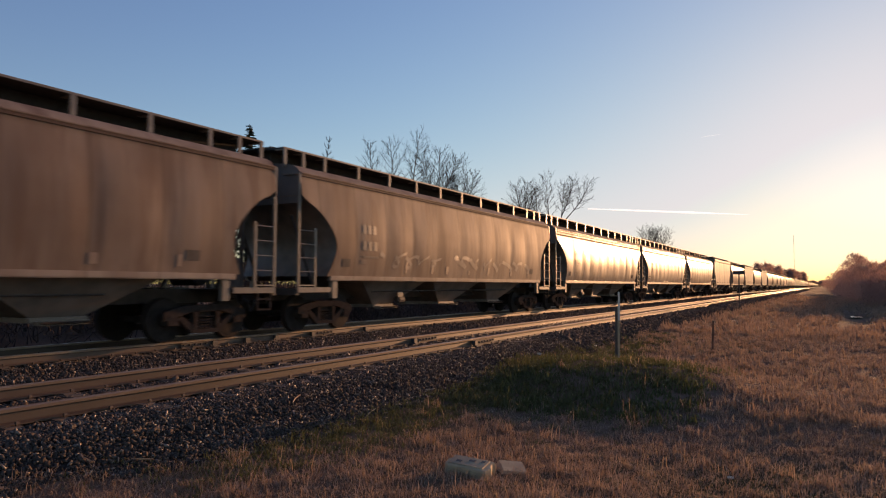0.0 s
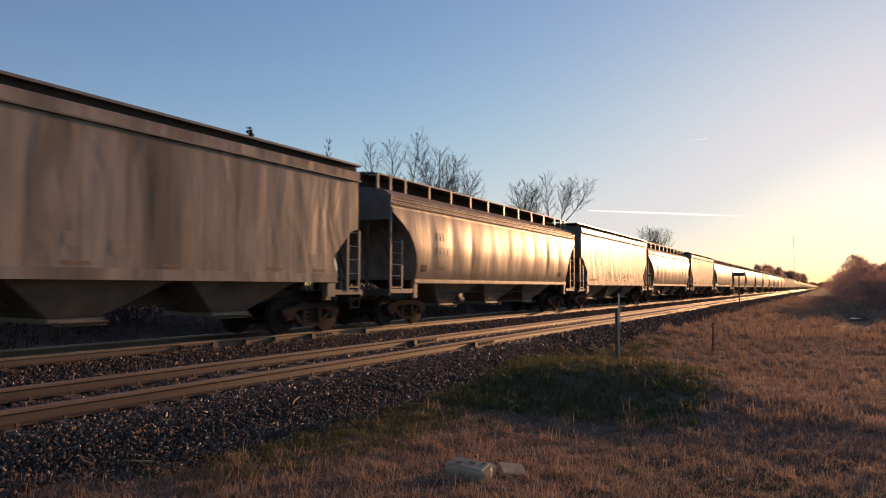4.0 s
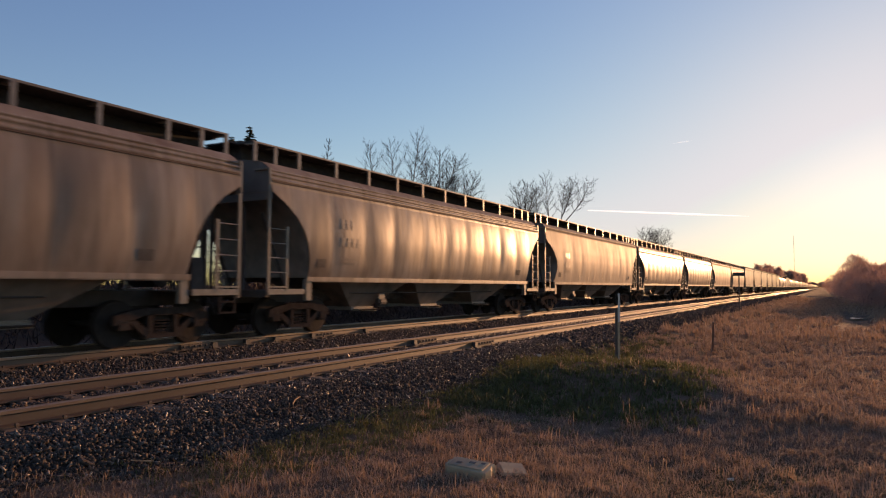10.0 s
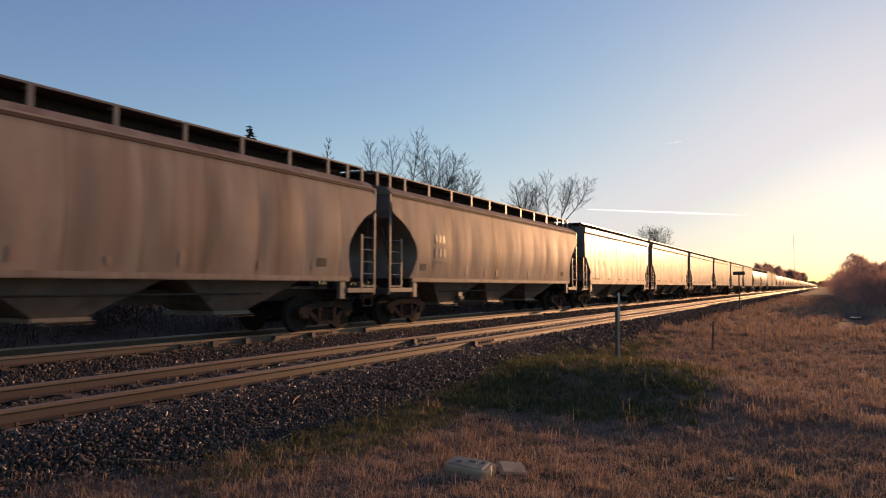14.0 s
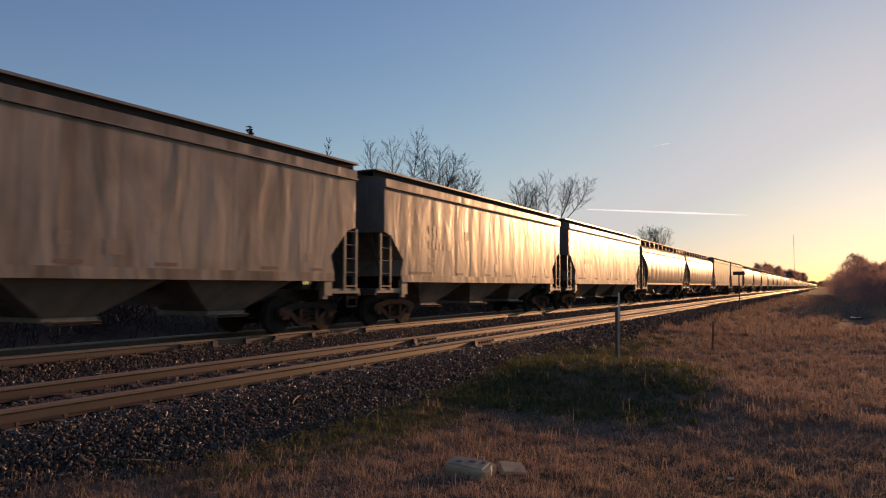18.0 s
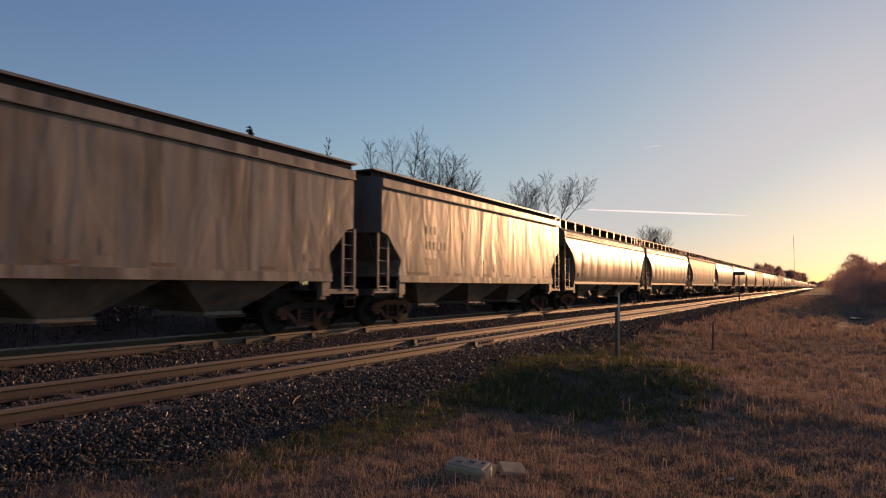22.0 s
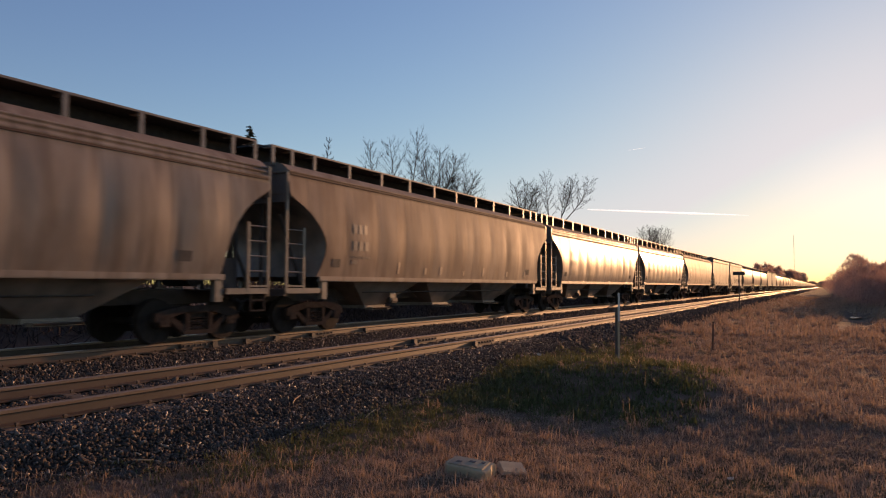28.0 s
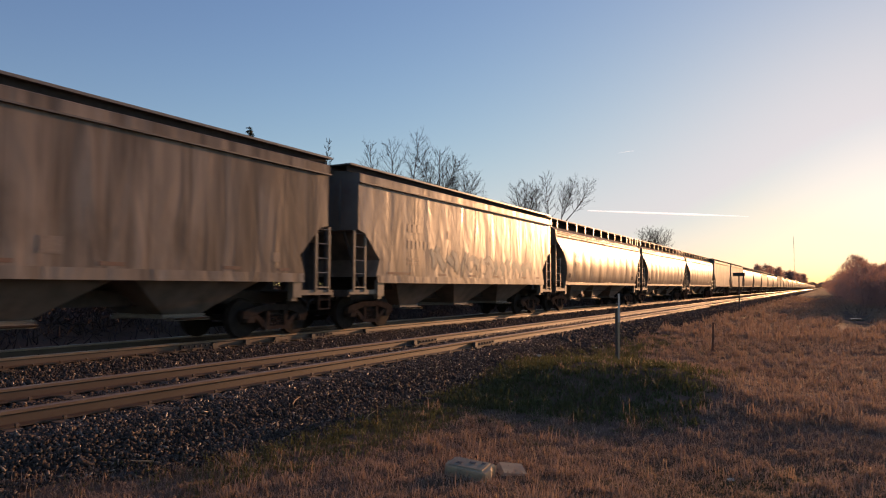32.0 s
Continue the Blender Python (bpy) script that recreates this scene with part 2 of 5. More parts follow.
M_YELLOW = mat("yellow_sill_paint", (0.46, 0.33, 0.06), (0.36, 0.27, 0.08), rough=0.25, grain=6)


# ---- mesh tools ----
class Form:
    """Vertices and faces of one mesh in the making."""

    def __init__(self):
        self.v, self.f = [], []

    def box(self, x0, x1, y0, y1, z0, z1, top=1.0):
        """A box; top: how far its upper face is drawn in, as a factor, in x and y."""
        k = len(self.v)
        cx, cy = (x0 + x1) / 2, (y0 + y1) / 2
        for z, s in ((z0, 1.0), (z1, top)):
            for x, y in ((x0, y0), (x1, y0), (x1, y1), (x0, y1)):
                self.v.append((cx + (x - cx) * s, cy + (y - cy) * s, z))
        for q in ((3, 2, 1, 0), (4, 5, 6, 7), (0, 1, 5, 4), (1, 2, 6, 5), (2, 3, 7, 6), (3, 0, 4, 7)):
            self.f.append(tuple(k + i for i in q))
        return self

    def frustum(self, lo, hi, z0, z1):
        """lo, hi: (x0, x1, y0, y1) rectangles at z0 and z1."""
        k = len(self.v)
        for (x0, x1, y0, y1), z in ((lo, z0), (hi, z1)):
            self.v += [(x0, y0, z), (x1, y0, z), (x1, y1, z), (x0, y1, z)]
        for q in ((3, 2, 1, 0), (4, 5, 6, 7), (0, 1, 5, 4), (1, 2, 6, 5), (2, 3, 7, 6), (3, 0, 4, 7)):
            self.f.append(tuple(k + i for i in q))
        return self

    def tube(self, a, b, r0, r1=None, n=6, caps=True):
        """A round bar from a to b."""
        r1 = r0 if r1 is None else r1
        a, b = Vector(a), Vector(b)
        d = (b - a).normalized()
        s = d.cross(Vector((0, 0, 1)) if abs(d.z) < 0.9 else Vector((1, 0, 0))).normalized()
        w = d.cross(s)
        k = len(self.v)
        for p, r in ((a, r0), (b, r1)):
            for i in range(n):
                t = 2 * math.pi * i / n
                self.v.append(tuple(p + (s * math.cos(t) + w * math.sin(t)) * r))
        for i in range(n):
            j = (i + 1) % n
            self.f.append((k + i, k + j, k + n + j, k + n + i))
        if caps:
            self.f.append(tuple(k + n - 1 - i for i in range(n)))
            self.f.append(tuple(k + n + i for i in range(n)))
        return self

    def loft(self, rings, closed=False):
        """Quads between rings of equal length."""
        k, n = len(self.v), len(rings[0])
        for r in rings:
            self.v += [tuple(p) for p in r]
        for i in range(len(rings) - 1):
            for j in range(n if closed else n - 1):
                a, b = k + i * n + j, k + i * n + (j + 1) % n
                self.f.append((a, b, b + n, a + n))
        return self

    def extrude(self, outline, y0, y1):
        """An outline of (x, z) points drawn out from y0 to y1."""
        k, n = len(self.v), len(outline)
        for y in (y0, y1):
            self.v += [(x, y, z) for x, z in outline]
        self.f.append(tuple(k + i for i in range(n)))
        self.f.append(tuple(k + 2 * n - 1 - i for i in range(n)))
        for i in range(n):
            j = (i + 1) % n
            self.f.append((k + j, k + i, k + n + i, k + n + j))
        return self

    def mesh(self, name, material, smooth=False):
        me = bpy.data.meshes.new(name)
        me.from_pydata(self.v, [], self.f)
        me.materials.append(material)
        if smooth:
            me.polygons.foreach_set("use_smooth", [True] * len(me.polygons))
        me.update()
        return me


def part(name, form, material, parent, label="", smooth=False, at=None):
    """One mesh object under a thing or under a part. form: a Form, or a mesh to share."""
    me = form if isinstance(form, bpy.types.Mesh) else form.mesh(name, material, smooth)
    ob = new(name, me)
    ob.parent = parent
    if at is not None:
        ob.matrix_basis = at
    if label:
        tagged(ob, label)
    return ob


def soup(name, verts, faces, material, smooth=False):
    """A mesh object from numpy arrays of vertices and equal-sided faces."""
    me = bpy.data.meshes.new(name)
    nv, nf, k = len(verts), len(faces), faces.shape[1]
    me.vertices.add(nv)
    me.vertices.foreach_set("co", np.ascontiguousarray(verts, dtype=np.float32).ravel())
    me.loops.add(nf * k)
    me.loops.foreach_set("vertex_index", np.ascontiguousarray(faces, dtype=np.int32).ravel())
    me.polygons.add(nf)
    me.polygons.foreach_set("loop_start", np.arange(0, nf * k, k, dtype=np.int32))
    if smooth:
        me.polygons.foreach_set("use_smooth", np.ones(nf, dtype=bool))
    me.materials.append(material)
    me.update(calc_edges=True)
    return new(name, me)


# ---- ground ----
Y_NEAR, Y_FAR = 7.84, 12.86          # track centres
rng = np.random.default_rng(5)


def smooth_step(a, b, t):
    u = np.clip((t - a) / (b - a), 0, 1)
    return u * u * (3 - 2 * u)


WAVES = [(rng.uniform(0.15, 1.3), rng.uniform(0, 6.28), rng.uniform(0, 6.28)) for _ in range(14)]


def rough_land(x, y):
    """Uneven turf: a sum of slow waves in all directions."""
    z = 0
    for k, a, p in WAVES:
        z = z + np.sin(k * (x * np.cos(a) + y * np.sin(a)) + p) / (1 + 2.2 * k)
    return z / 14


def hummocks(x, y):
    """Clumps of turf, a stride or less across."""
    z = 0
    for i, (k, a, p) in enumerate(WAVES):
        b, q = a * 3.7 + i, 6.0 + 7.0 * k
        z = z + np.sin(q * (x * np.cos(b) + y * np.sin(b)) + p * 2 + i)
    return z / 5


def knoll(x, y):
    """A low flat-topped mound beside the ballast."""
    u, v = (x - 12.9) * 0.966 + (y - 3.35) * 0.259, (y - 3.35) * 0.966 - (x - 12.9) * 0.259
    return np.exp(-np.abs(u / 2.1) ** 3 - np.abs(v / 2.0) ** 3)


def land(x, y):
    """Height of the ground."""
    x, y = np.asarray(x, float), np.asarray(y, float)
    turf = -0.52 + 0.42 * rough_land(x, y) - 0.35 * smooth_step(14, 60, x) * smooth_step(6, 2, y)
    turf = turf + 0.29 * knoll(x, y)
    turf = turf - 0.32 * np.exp(-((x - 56) / 9.0) ** 4 - ((y + 1.95) / 0.9) ** 4)
    turf = turf + 0.013 * hummocks(x, y)
    bed = -0.205
    near = smooth_step(5.2, 6.45, y)
    far = smooth_step(17.6, 15.2, y)
    z = turf + (bed - turf) * near
    beyond = -1.0 + 0.5 * rough_land(x * 0.5, y * 0.5) + 1.3 * smooth_step(18.5, 25, y)
    z = np.where(y > 14, beyond + (bed - beyond) * far, z)
    return z


def shoulder(x):
    """Where the ballast ends and the turf begins."""
    return 5.12 + 0.7 * smooth_step(5.5, 3.0, x) + 0.4 * smooth_step(10, 14, x)


def build_ground():
    xs = np.unique(np.concatenate([np.linspace(-4000, -60, 14), np.linspace(-60, -4, 24), np.arange(-4, 2, 0.25), np.arange(2, 16, 0.1), np.arange(16, 30, 0.2), np.arange(30, 70, 0.8),
                                   np.linspace(70, 300, 60), np.linspace(300, 4800, 26)]))
    ys = np.unique(np.concatenate([np.linspace(-4000, -60, 14), np.linspace(-60, -8, 22), np.arange(-8, -2, 0.2), np.arange(-2, 6, 0.1), np.arange(6, 18, 0.2), np.linspace(18, 80, 40),
                                   np.linspace(80, 4000, 18)]))
    gx, gy = np.meshgrid(xs, ys, indexing="ij")
    z = land(gx, gy)
    v = np.stack([gx, gy, z], -1).reshape(-1, 3)
    n, m = len(xs), len(ys)
    i, j = np.meshgrid(np.arange(n - 1), np.arange(m - 1), indexing="ij")
    a = (i * m + j).ravel()
    f = np.stack([a, a + m, a + m + 1, a + 1], -1)
    g = soup("ground", v, f, M_SOIL, smooth=True)
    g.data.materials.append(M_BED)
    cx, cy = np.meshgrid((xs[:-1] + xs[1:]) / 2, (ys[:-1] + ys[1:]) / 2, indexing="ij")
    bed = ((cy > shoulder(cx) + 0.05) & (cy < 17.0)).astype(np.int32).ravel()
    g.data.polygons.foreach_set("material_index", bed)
    tagged(g, "dry autumn turf and dark ballast shoulder beside the tracks", "ground", kind="structure")
    return g


ground = build_ground()


# ---- tracks ----
def rail_form(x0, x1):
    prof = [(-0.075, -0.172), (0.075, -0.172), (0.075, -0.160), (0.012, -0.142), (0.009, -0.055), (0.034, -0.043), (0.036, -0.010),
            (0.028, -0.001), (-0.028, -0.001), (-0.036, -0.010), (-0.034, -0.043), (-0.009, -0.055), (-0.012, -0.142), (-0.075, -0.160)]
    f = Form()
    f.loft([[(x, y, z) for y, z in prof] for x in (x0, x1)], closed=True)
    f.f.append(tuple(range(len(prof))))
    f.f.append(tuple(len(prof) * 2 - 1 - i for i in range(len(prof))))
    return f


def build_track(name, yc, label, joints, clamps):
    root = tagged(new(name), label, "railway track", kind="structure")
    root.matrix_basis = pose(0, yc, 0)
    tie = Form().box(-0.115, 0.115, -1.3, 1.3, -0.36, -0.185, 0.985).mesh("tie", M_TIE)
    plate = Form().box(-0.09, 0.09, -0.17, 0.17, -0.186, -0.170, 0.95).mesh("tie_plate", M_PLATE)
    spike = Form().box(-0.012, 0.012, -0.012, 0.012, -0.18, -0.145).box(-0.02, 0.02, -0.024, 0.016, -0.147, -0.128, 0.7).mesh("spike", M_PLATE)
    for side in (-1, 1):
        r = part("rail", rail_form(-90, 1500), M_RAIL, root, "sand-coloured rusty steel rail with a polished head", at=pose(0, side * 0.753, 0))
        r.data.materials.append(M_RAILTOP if yc < 10 else M_RAILRUN)
        for p in r.data.polygons:
            if p.center.z > -0.03:
                p.material_index = 1
    x = -3.0
    while x < 58:
        t = part("tie", tie, None, root, at=pose(x, rng.normal(0, 0.02), rng.normal(0, 0.004), 0, 0, rng.normal(0, 0.6)))
        if x < 32:
            for side in (-1, 1):
                pl = part("tie_plate", plate, None, t, at=pose(0, side * 0.753, 0))
                if yc < 10 or x < 22:
                    for e in ((-1,) if side < 0 else (-1,)):
                        part("spike", spike, None, t, at=pose(0.055, side * 0.753 + e * 0.095, 0.0))
        x += 0.495 + rng.normal(0, 0.012)
    bar = Form().box(-0.46, 0.46, -0.05, -0.018, -0.135, -0.052, 0.98)
    bar.box(-0.46, 0.46, -0.075, -0.02, -0.155, -0.133)
    bar = bar.mesh("joint_bar", M_PLATE)
    bolt = Form().tube((0, -0.045, 0), (0, -0.085, 0), 0.022, n=6).mesh("bolt", M_SIGN)
    for jx, side in joints:
        b = part("joint_bar", bar, None, root, "dark bolted joint bar", at=pose(jx, side * 0.753, 0))
        for i in range(6):
            part("bolt", bolt, None, b, at=pose(-0.38 + i * 0.15, 0, -0.092))
    clamp = Form().box(-0.075, 0.075, -0.105, -0.012, -0.168, -0.048, 0.9).box(-0.1, 0.1, -0.15, -0.03, -0.185, -0.15).mesh("rail_clamp", M_SIGN)
    for cx, side in clamps:
        part("rail_clamp", clamp, None, root, "dark steel rail clamp", at=pose(cx, side * 0.753, 0))
    return root


build_track("track_near", Y_NEAR, "empty near railway track with rusty sandy rails on dark ballast",
            [(14.75, -1), (14.6, 1)], [(14.15, -1), (13.95, 1)])
build_track("track_far", Y_FAR, "far railway track that carries the grain train", [(14.9, -1), (10.6, -1)],
            [(11.05, -1), (12.05, -1), (13.05, -1), (14.45, -1), (16.9, -1)])


# ---- hopper cars ----
def lerp(table, z):
    for (z0, a), (z1, b) in zip(table, table[1:]):
        if z0 <= z <= z1:
            return a + (b - a) * (z - z0) / (z1 - z0)
    return table[0][1] if z < table[0][0] else table[-1][1]


ARC = [(1.40, 1.86), (1.86, 1.80), (2.27, 1.69), (2.60, 1.52), (2.92, 1.26), (3.16, 0.97), (3.36, 0.62), (3.46, 0.46), (9, 0.46)]
ARC2 = [(1.40, 1.50), (1.70, 1.68), (2.00, 1.79), (2.25, 1.81), (2.50, 1.72), (2.68, 1.57), (2.90, 1.36), (3.10, 1.10), (3.25, 0.83), (3.38, 0.46), (9, 0.46)]
CUT = [(1.50, 1.60), (2.00, 1.78), (2.72, 1.04), (2.80, 0.72), (9, 0.70)]
PROF_ROUND = [(1.47, 1.44), (1.52, 1.62), (1.56, 1.86), (1.585, 2.10), (1.60, 2.27), (1.61, 2.45), (1.61, 2.60), (1.605, 2.76), (1.60, 2.92),
              (1.59, 3.04), (1.58, 3.16), (1.565, 3.28), (1.555, 3.36), (1.54, 3.46), (1.52, 3.58), (1.495, 3.71), (1.52, 3.735), (1.52, 3.775),
              (1.485, 3.795), (1.475, 3.84), (1.50, 3.855), (1.50, 3.895), (1.46, 3.91), (1.455, 3.945), (1.475, 3.955), (1.475, 3.985),
              (1.43, 4.0), (1.34, 4.09), (1.20, 4.18), (1.0, 4.24), (0.5, 4.30), (0.0, 4.32)]
PROF_ROUND2 = [(1.50, 1.44), (1.54, 1.70), (1.57, 1.95), (1.59, 2.10), (1.60, 2.28), (1.61, 2.45), (1.61, 2.60), (1.605, 2.75), (1.60, 2.88),
               (1.595, 3.00), (1.585, 3.10), (1.575, 3.20), (1.565, 3.30), (1.55, 3.45), (1.535, 3.58), (1.52, 3.70), (1.505, 3.82), (1.485, 3.98),
               (1.52, 3.995), (1.52, 4.03), (1.45, 4.05), (1.38, 4.14), (1.25, 4.22), (1.0, 4.28), (0.5, 4.33), (0.0, 4.35)]
PROF_FLAT = [(1.55, 1.50), (1.55, 1.70), (1.55, 2.0), (1.55, 2.25), (1.55, 2.5), (1.55, 2.72), (1.55, 2.80), (1.55, 3.1), (1.55, 3.4), (1.55, 3.7),
             (1.55, 4.0), (1.55, 4.12), (1.60, 4.135), (1.60, 4.38), (1.57, 4.40), (1.2, 4.47), (0.6, 4.53), (0.0, 4.55)]


def swelling(x, z, amount):
    """The unevenness of a car's side sheets: each sheet bulges between its welded seams."""
    flat = amount < 0.005
    low, high, pitch = (1.52, 4.11, 0.92) if flat else (1.5, 3.7, 1.53)
    if not low < z < high:
        return 0.0
    fade = math.sin(math.pi * (z - low) / (high - low)) ** 0.6
    u = (x + 0.4 + 0.05 * math.sin(z * 2.3 + x * 0.4)) / pitch
    sheet, u = math.floor(u), u % 1.0
    bulge = (0.35 + 1.1 * abs(math.sin(sheet * 12.9898 + 4.1))) * math.sin(math.pi * u) ** 0.85
    bulge += 0.5 * math.sin(sheet * 7.7) * (u - 0.5)
    dent = 1.0 * noise.noise(Vector((x * 0.75, 3.1, z * 0.28))) + 0.5 * noise.noise(Vector((x * 2.1, 9.7, z * 0.6)))
    return amount * fade * (bulge + dent)


SWELL = {"a": 0.019, "c": 0.011, "b": 0.0049}


def on_skin(kind, x, z, proud=0.007):
    """A point on the painted side that faces the camera."""
    prof = {"a": PROF_ROUND, "c": PROF_ROUND2, "b": PROF_FLAT}[kind]
    return (x, -(lerp([(b, a) for a, b in prof], z) + swelling(x, z, SWELL[kind]) + proud), z)


def patch(form, kind, x0, x1, z0, z1, proud=0.007):
    """A painted rectangle that follows the side sheet."""
    n, m = max(2, round((x1 - x0) / 0.12)), max(1, round((z1 - z0) / 0.12))
    form.loft([[on_skin(kind, x0 + (x1 - x0) * i / n, z0 + (z1 - z0) * j / m, proud) for i in range(n + 1)] for j in range(m + 1)])
    return form


def shell(form, length, prof, ends, columns, swell, side):
    """One half of a car's skin, from the sill to the roof's middle."""
    rings = []
    for y, z in prof:
        s = lerp(ends, z)
        ring = []
        for i in range(columns + 1):
            x = s + (length - 2 * s) * i / columns
            w = swelling(x, z, swell)
            ring.append((x, side * (y + w), z))
        rings.append(ring if side > 0 else ring[::-1])
    form.loft(rings)


TRUCK_AT = 2.05
WHEEL_R, WHEELBASE = 0.459, 1.78


def wheelset_mesh():
    f = Form()
    f.tube((0, -1.0, 0), (0, 1.0, 0), 0.075, n=10)
    for s in (-1, 1):
        f.tube((0, s * 0.69, 0), (0, s * 0.72, 0), WHEEL_R + 0.025, n=28)
        f.tube((0, s * 0.72, 0), (0, s * 0.83, 0), WHEEL_R, n=28)
        f.tube((0, s * 0.83, 0), (0, s * 0.835, 0), WHEEL_R - 0.05, WHEEL_R - 0.07, n=28)
        f.tube((0, s * 0.83, 0), (0, s * 0.90, 0), 0.15, 0.11, n=14)
        f.tube((0, s * 0.98, 0), (0, s * 1.09, 0), 0.10, 0.085, n=12)
        for i in range(3):
            t = i * 2.094
            f.tube((0.055 * math.cos(t), s * 1.08, 0.055 * math.sin(t)), (0.055 * math.cos(t), s * 1.105, 0.055 * math.sin(t)), 0.016, n=6)
    return f.mesh("wheelset", M_WHEEL)


def side_frame_mesh():
    a = WHEELBASE / 2
    f = Form()
    up = [(-a - 0.24, 0.46), (-a - 0.22, 0.64), (-a - 0.05, 0.70), (-0.45, 0.78), (0.45, 0.78), (a + 0.05, 0.70), (a + 0.22, 0.64), (a + 0.24, 0.46),
          (a + 0.12, 0.46), (a + 0.1, 0.56), (a - 0.14, 0.54), (0.42, 0.63), (-0.42, 0.63), (-a + 0.14, 0.54), (-a - 0.1, 0.56), (-a - 0.12, 0.46)]
    for x0 in range(1):
        f.extrude(up, -0.07, 0.07)
    f.extrude([(-a + 0.12, 0.50), (-a + 0.22, 0.56), (-0.30, 0.30), (-0.30, 0.18), (-0.40, 0.18)], -0.06, 0.06)
    f.extrude([(a - 0.12, 0.50), (0.40, 0.18), (0.30, 0.18), (0.30, 0.30), (a - 0.22, 0.56)], -0.06, 0.06)
    f.box(-0.42, 0.42, -0.08, 0.08, 0.17, 0.26)
    f.box(-0.36, -0.25, -0.07, 0.07, 0.24, 0.66)
    f.box(0.25, 0.36, -0.07, 0.07, 0.24, 0.66)
    for s in (-1, 1):
        f.box(s * a - 0.13, s * a + 0.13, -0.085, 0.085, 0.36, 0.58, 0.85)
    for d in (-0.14, 0.0, 0.14):
        for k in range(5):
            f.tube((d, 0, 0.265 + k * 0.06), (d, 0, 0.295 + k * 0.06), 0.062, n=8)
    return f.mesh("side_frame", M_IRON)


WHEELSET, SIDE_FRAME = wheelset_mesh(), side_frame_mesh()


def add_truck(car, x):
    bol = Form().box(-0.2, 0.2, -1.0, 1.0, 0.50, 0.74, 0.94).box(-0.24, 0.24, -0.35, 0.35, 0.74, 0.80)
    t = part("truck", bol, M_IRON, car, "dusty cast steel two-axle truck", at=pose(x, 0, 0))
    for s in (-1, 1):
        part("side_frame", SIDE_FRAME, None, t, at=pose(0, s * 1.02, 0))
    for s in (-1, 1):
        part("wheelset", WHEELSET, None, t, "worn steel wheelset with axle", at=pose(s * WHEELBASE / 2, 0, WHEEL_R))
    beam = Form().box(-0.06, 0.06, -0.8, 0.8, 0.30, 0.40)
    part("brake_beam", beam, M_UNDER, t, at=pose(0.36, 0, 0))
    return t


def lattice(xs, zs, solid, y0, y1):
    """A welded flat frame: bars where solid(i, k) is true, on a grid of shared corners."""
    f, index = Form(), {}
    xs = sorted(xs)

    def corner(i, k, y):
        if (i, k, y) not in index:
            index[i, k, y] = len(f.v)
            f.v.append((xs[i], y, zs[k]))
        return index[i, k, y]

    def full(i, k):
        return 0 <= i < len(xs) - 1 and 0 <= k < len(zs) - 1 and solid(i, k)
    for i in range(len(xs) - 1):
        for k in range(len(zs) - 1):
            if not full(i, k):
                continue
            f.f.append(tuple(corner(a, b, y0) for a, b in ((i, k), (i + 1, k), (i + 1, k + 1), (i, k + 1))))
            f.f.append(tuple(corner(a, b, y1) for a, b in ((i, k), (i, k + 1), (i + 1, k + 1), (i + 1, k))))
            for di, dk, a, b in ((-1, 0, (i, k), (i, k + 1)), (1, 0, (i + 1, k + 1), (i + 1, k)),
                                 (0, -1, (i + 1, k), (i, k)), (0, 1, (i, k + 1), (i + 1, k + 1))):
                if not full(i + di, k + dk):
                    f.f.append((corner(*a, y0), corner(*b, y0), corner(*b, y1), corner(*a, y1)))
    return f


def ladder_frame(x0, x1, y, z0, z1, z2, steps):
    """Two stiles and the cross bars at the given heights, as one piece; the stile at x0 goes on up to z1."""
    xs = sorted((x0 - 0.035, x0 + 0.035, x1 - 0.035, x1 + 0.035))
    tall = 0 if x0 < x1 else 2
    zs = [z0]
    for z in steps:
        zs += [z - 0.016, z + 0.016]
    zs += [z2, z1]
    last = len(zs) - 2
    return lattice(xs, zs, lambda i, k: (i == tall) if k == last else (i != 1 or k % 2 == 1), y - 0.025, y + 0.025)


def ladder_parts(car, x0, x1, y, z0, z1, z2, material, rungs):
    """A ladder with one tall stile at x0 and a shorter one at x1, lying along the car's side."""
    every = [z0 + 0.12 + i * (z2 - z0 - 0.2) / max(1, rungs - 1) for i in range(rungs)]
    f = ladder_frame(x0, x1, y, z0, z1, z2, every if y > 0 else every[:1])
    lad = part("ladder", f, material, car, "pale painted steel ladder")
    if y > 0:
        return lad
    rung = Form().tube((x0, y, 0), (x1, y, 0), 0.016, n=6).mesh("rung", material)
    for z in every[1:]:
        part("rung", rung, None, lad, at=pose(0, 0, z))
    return lad


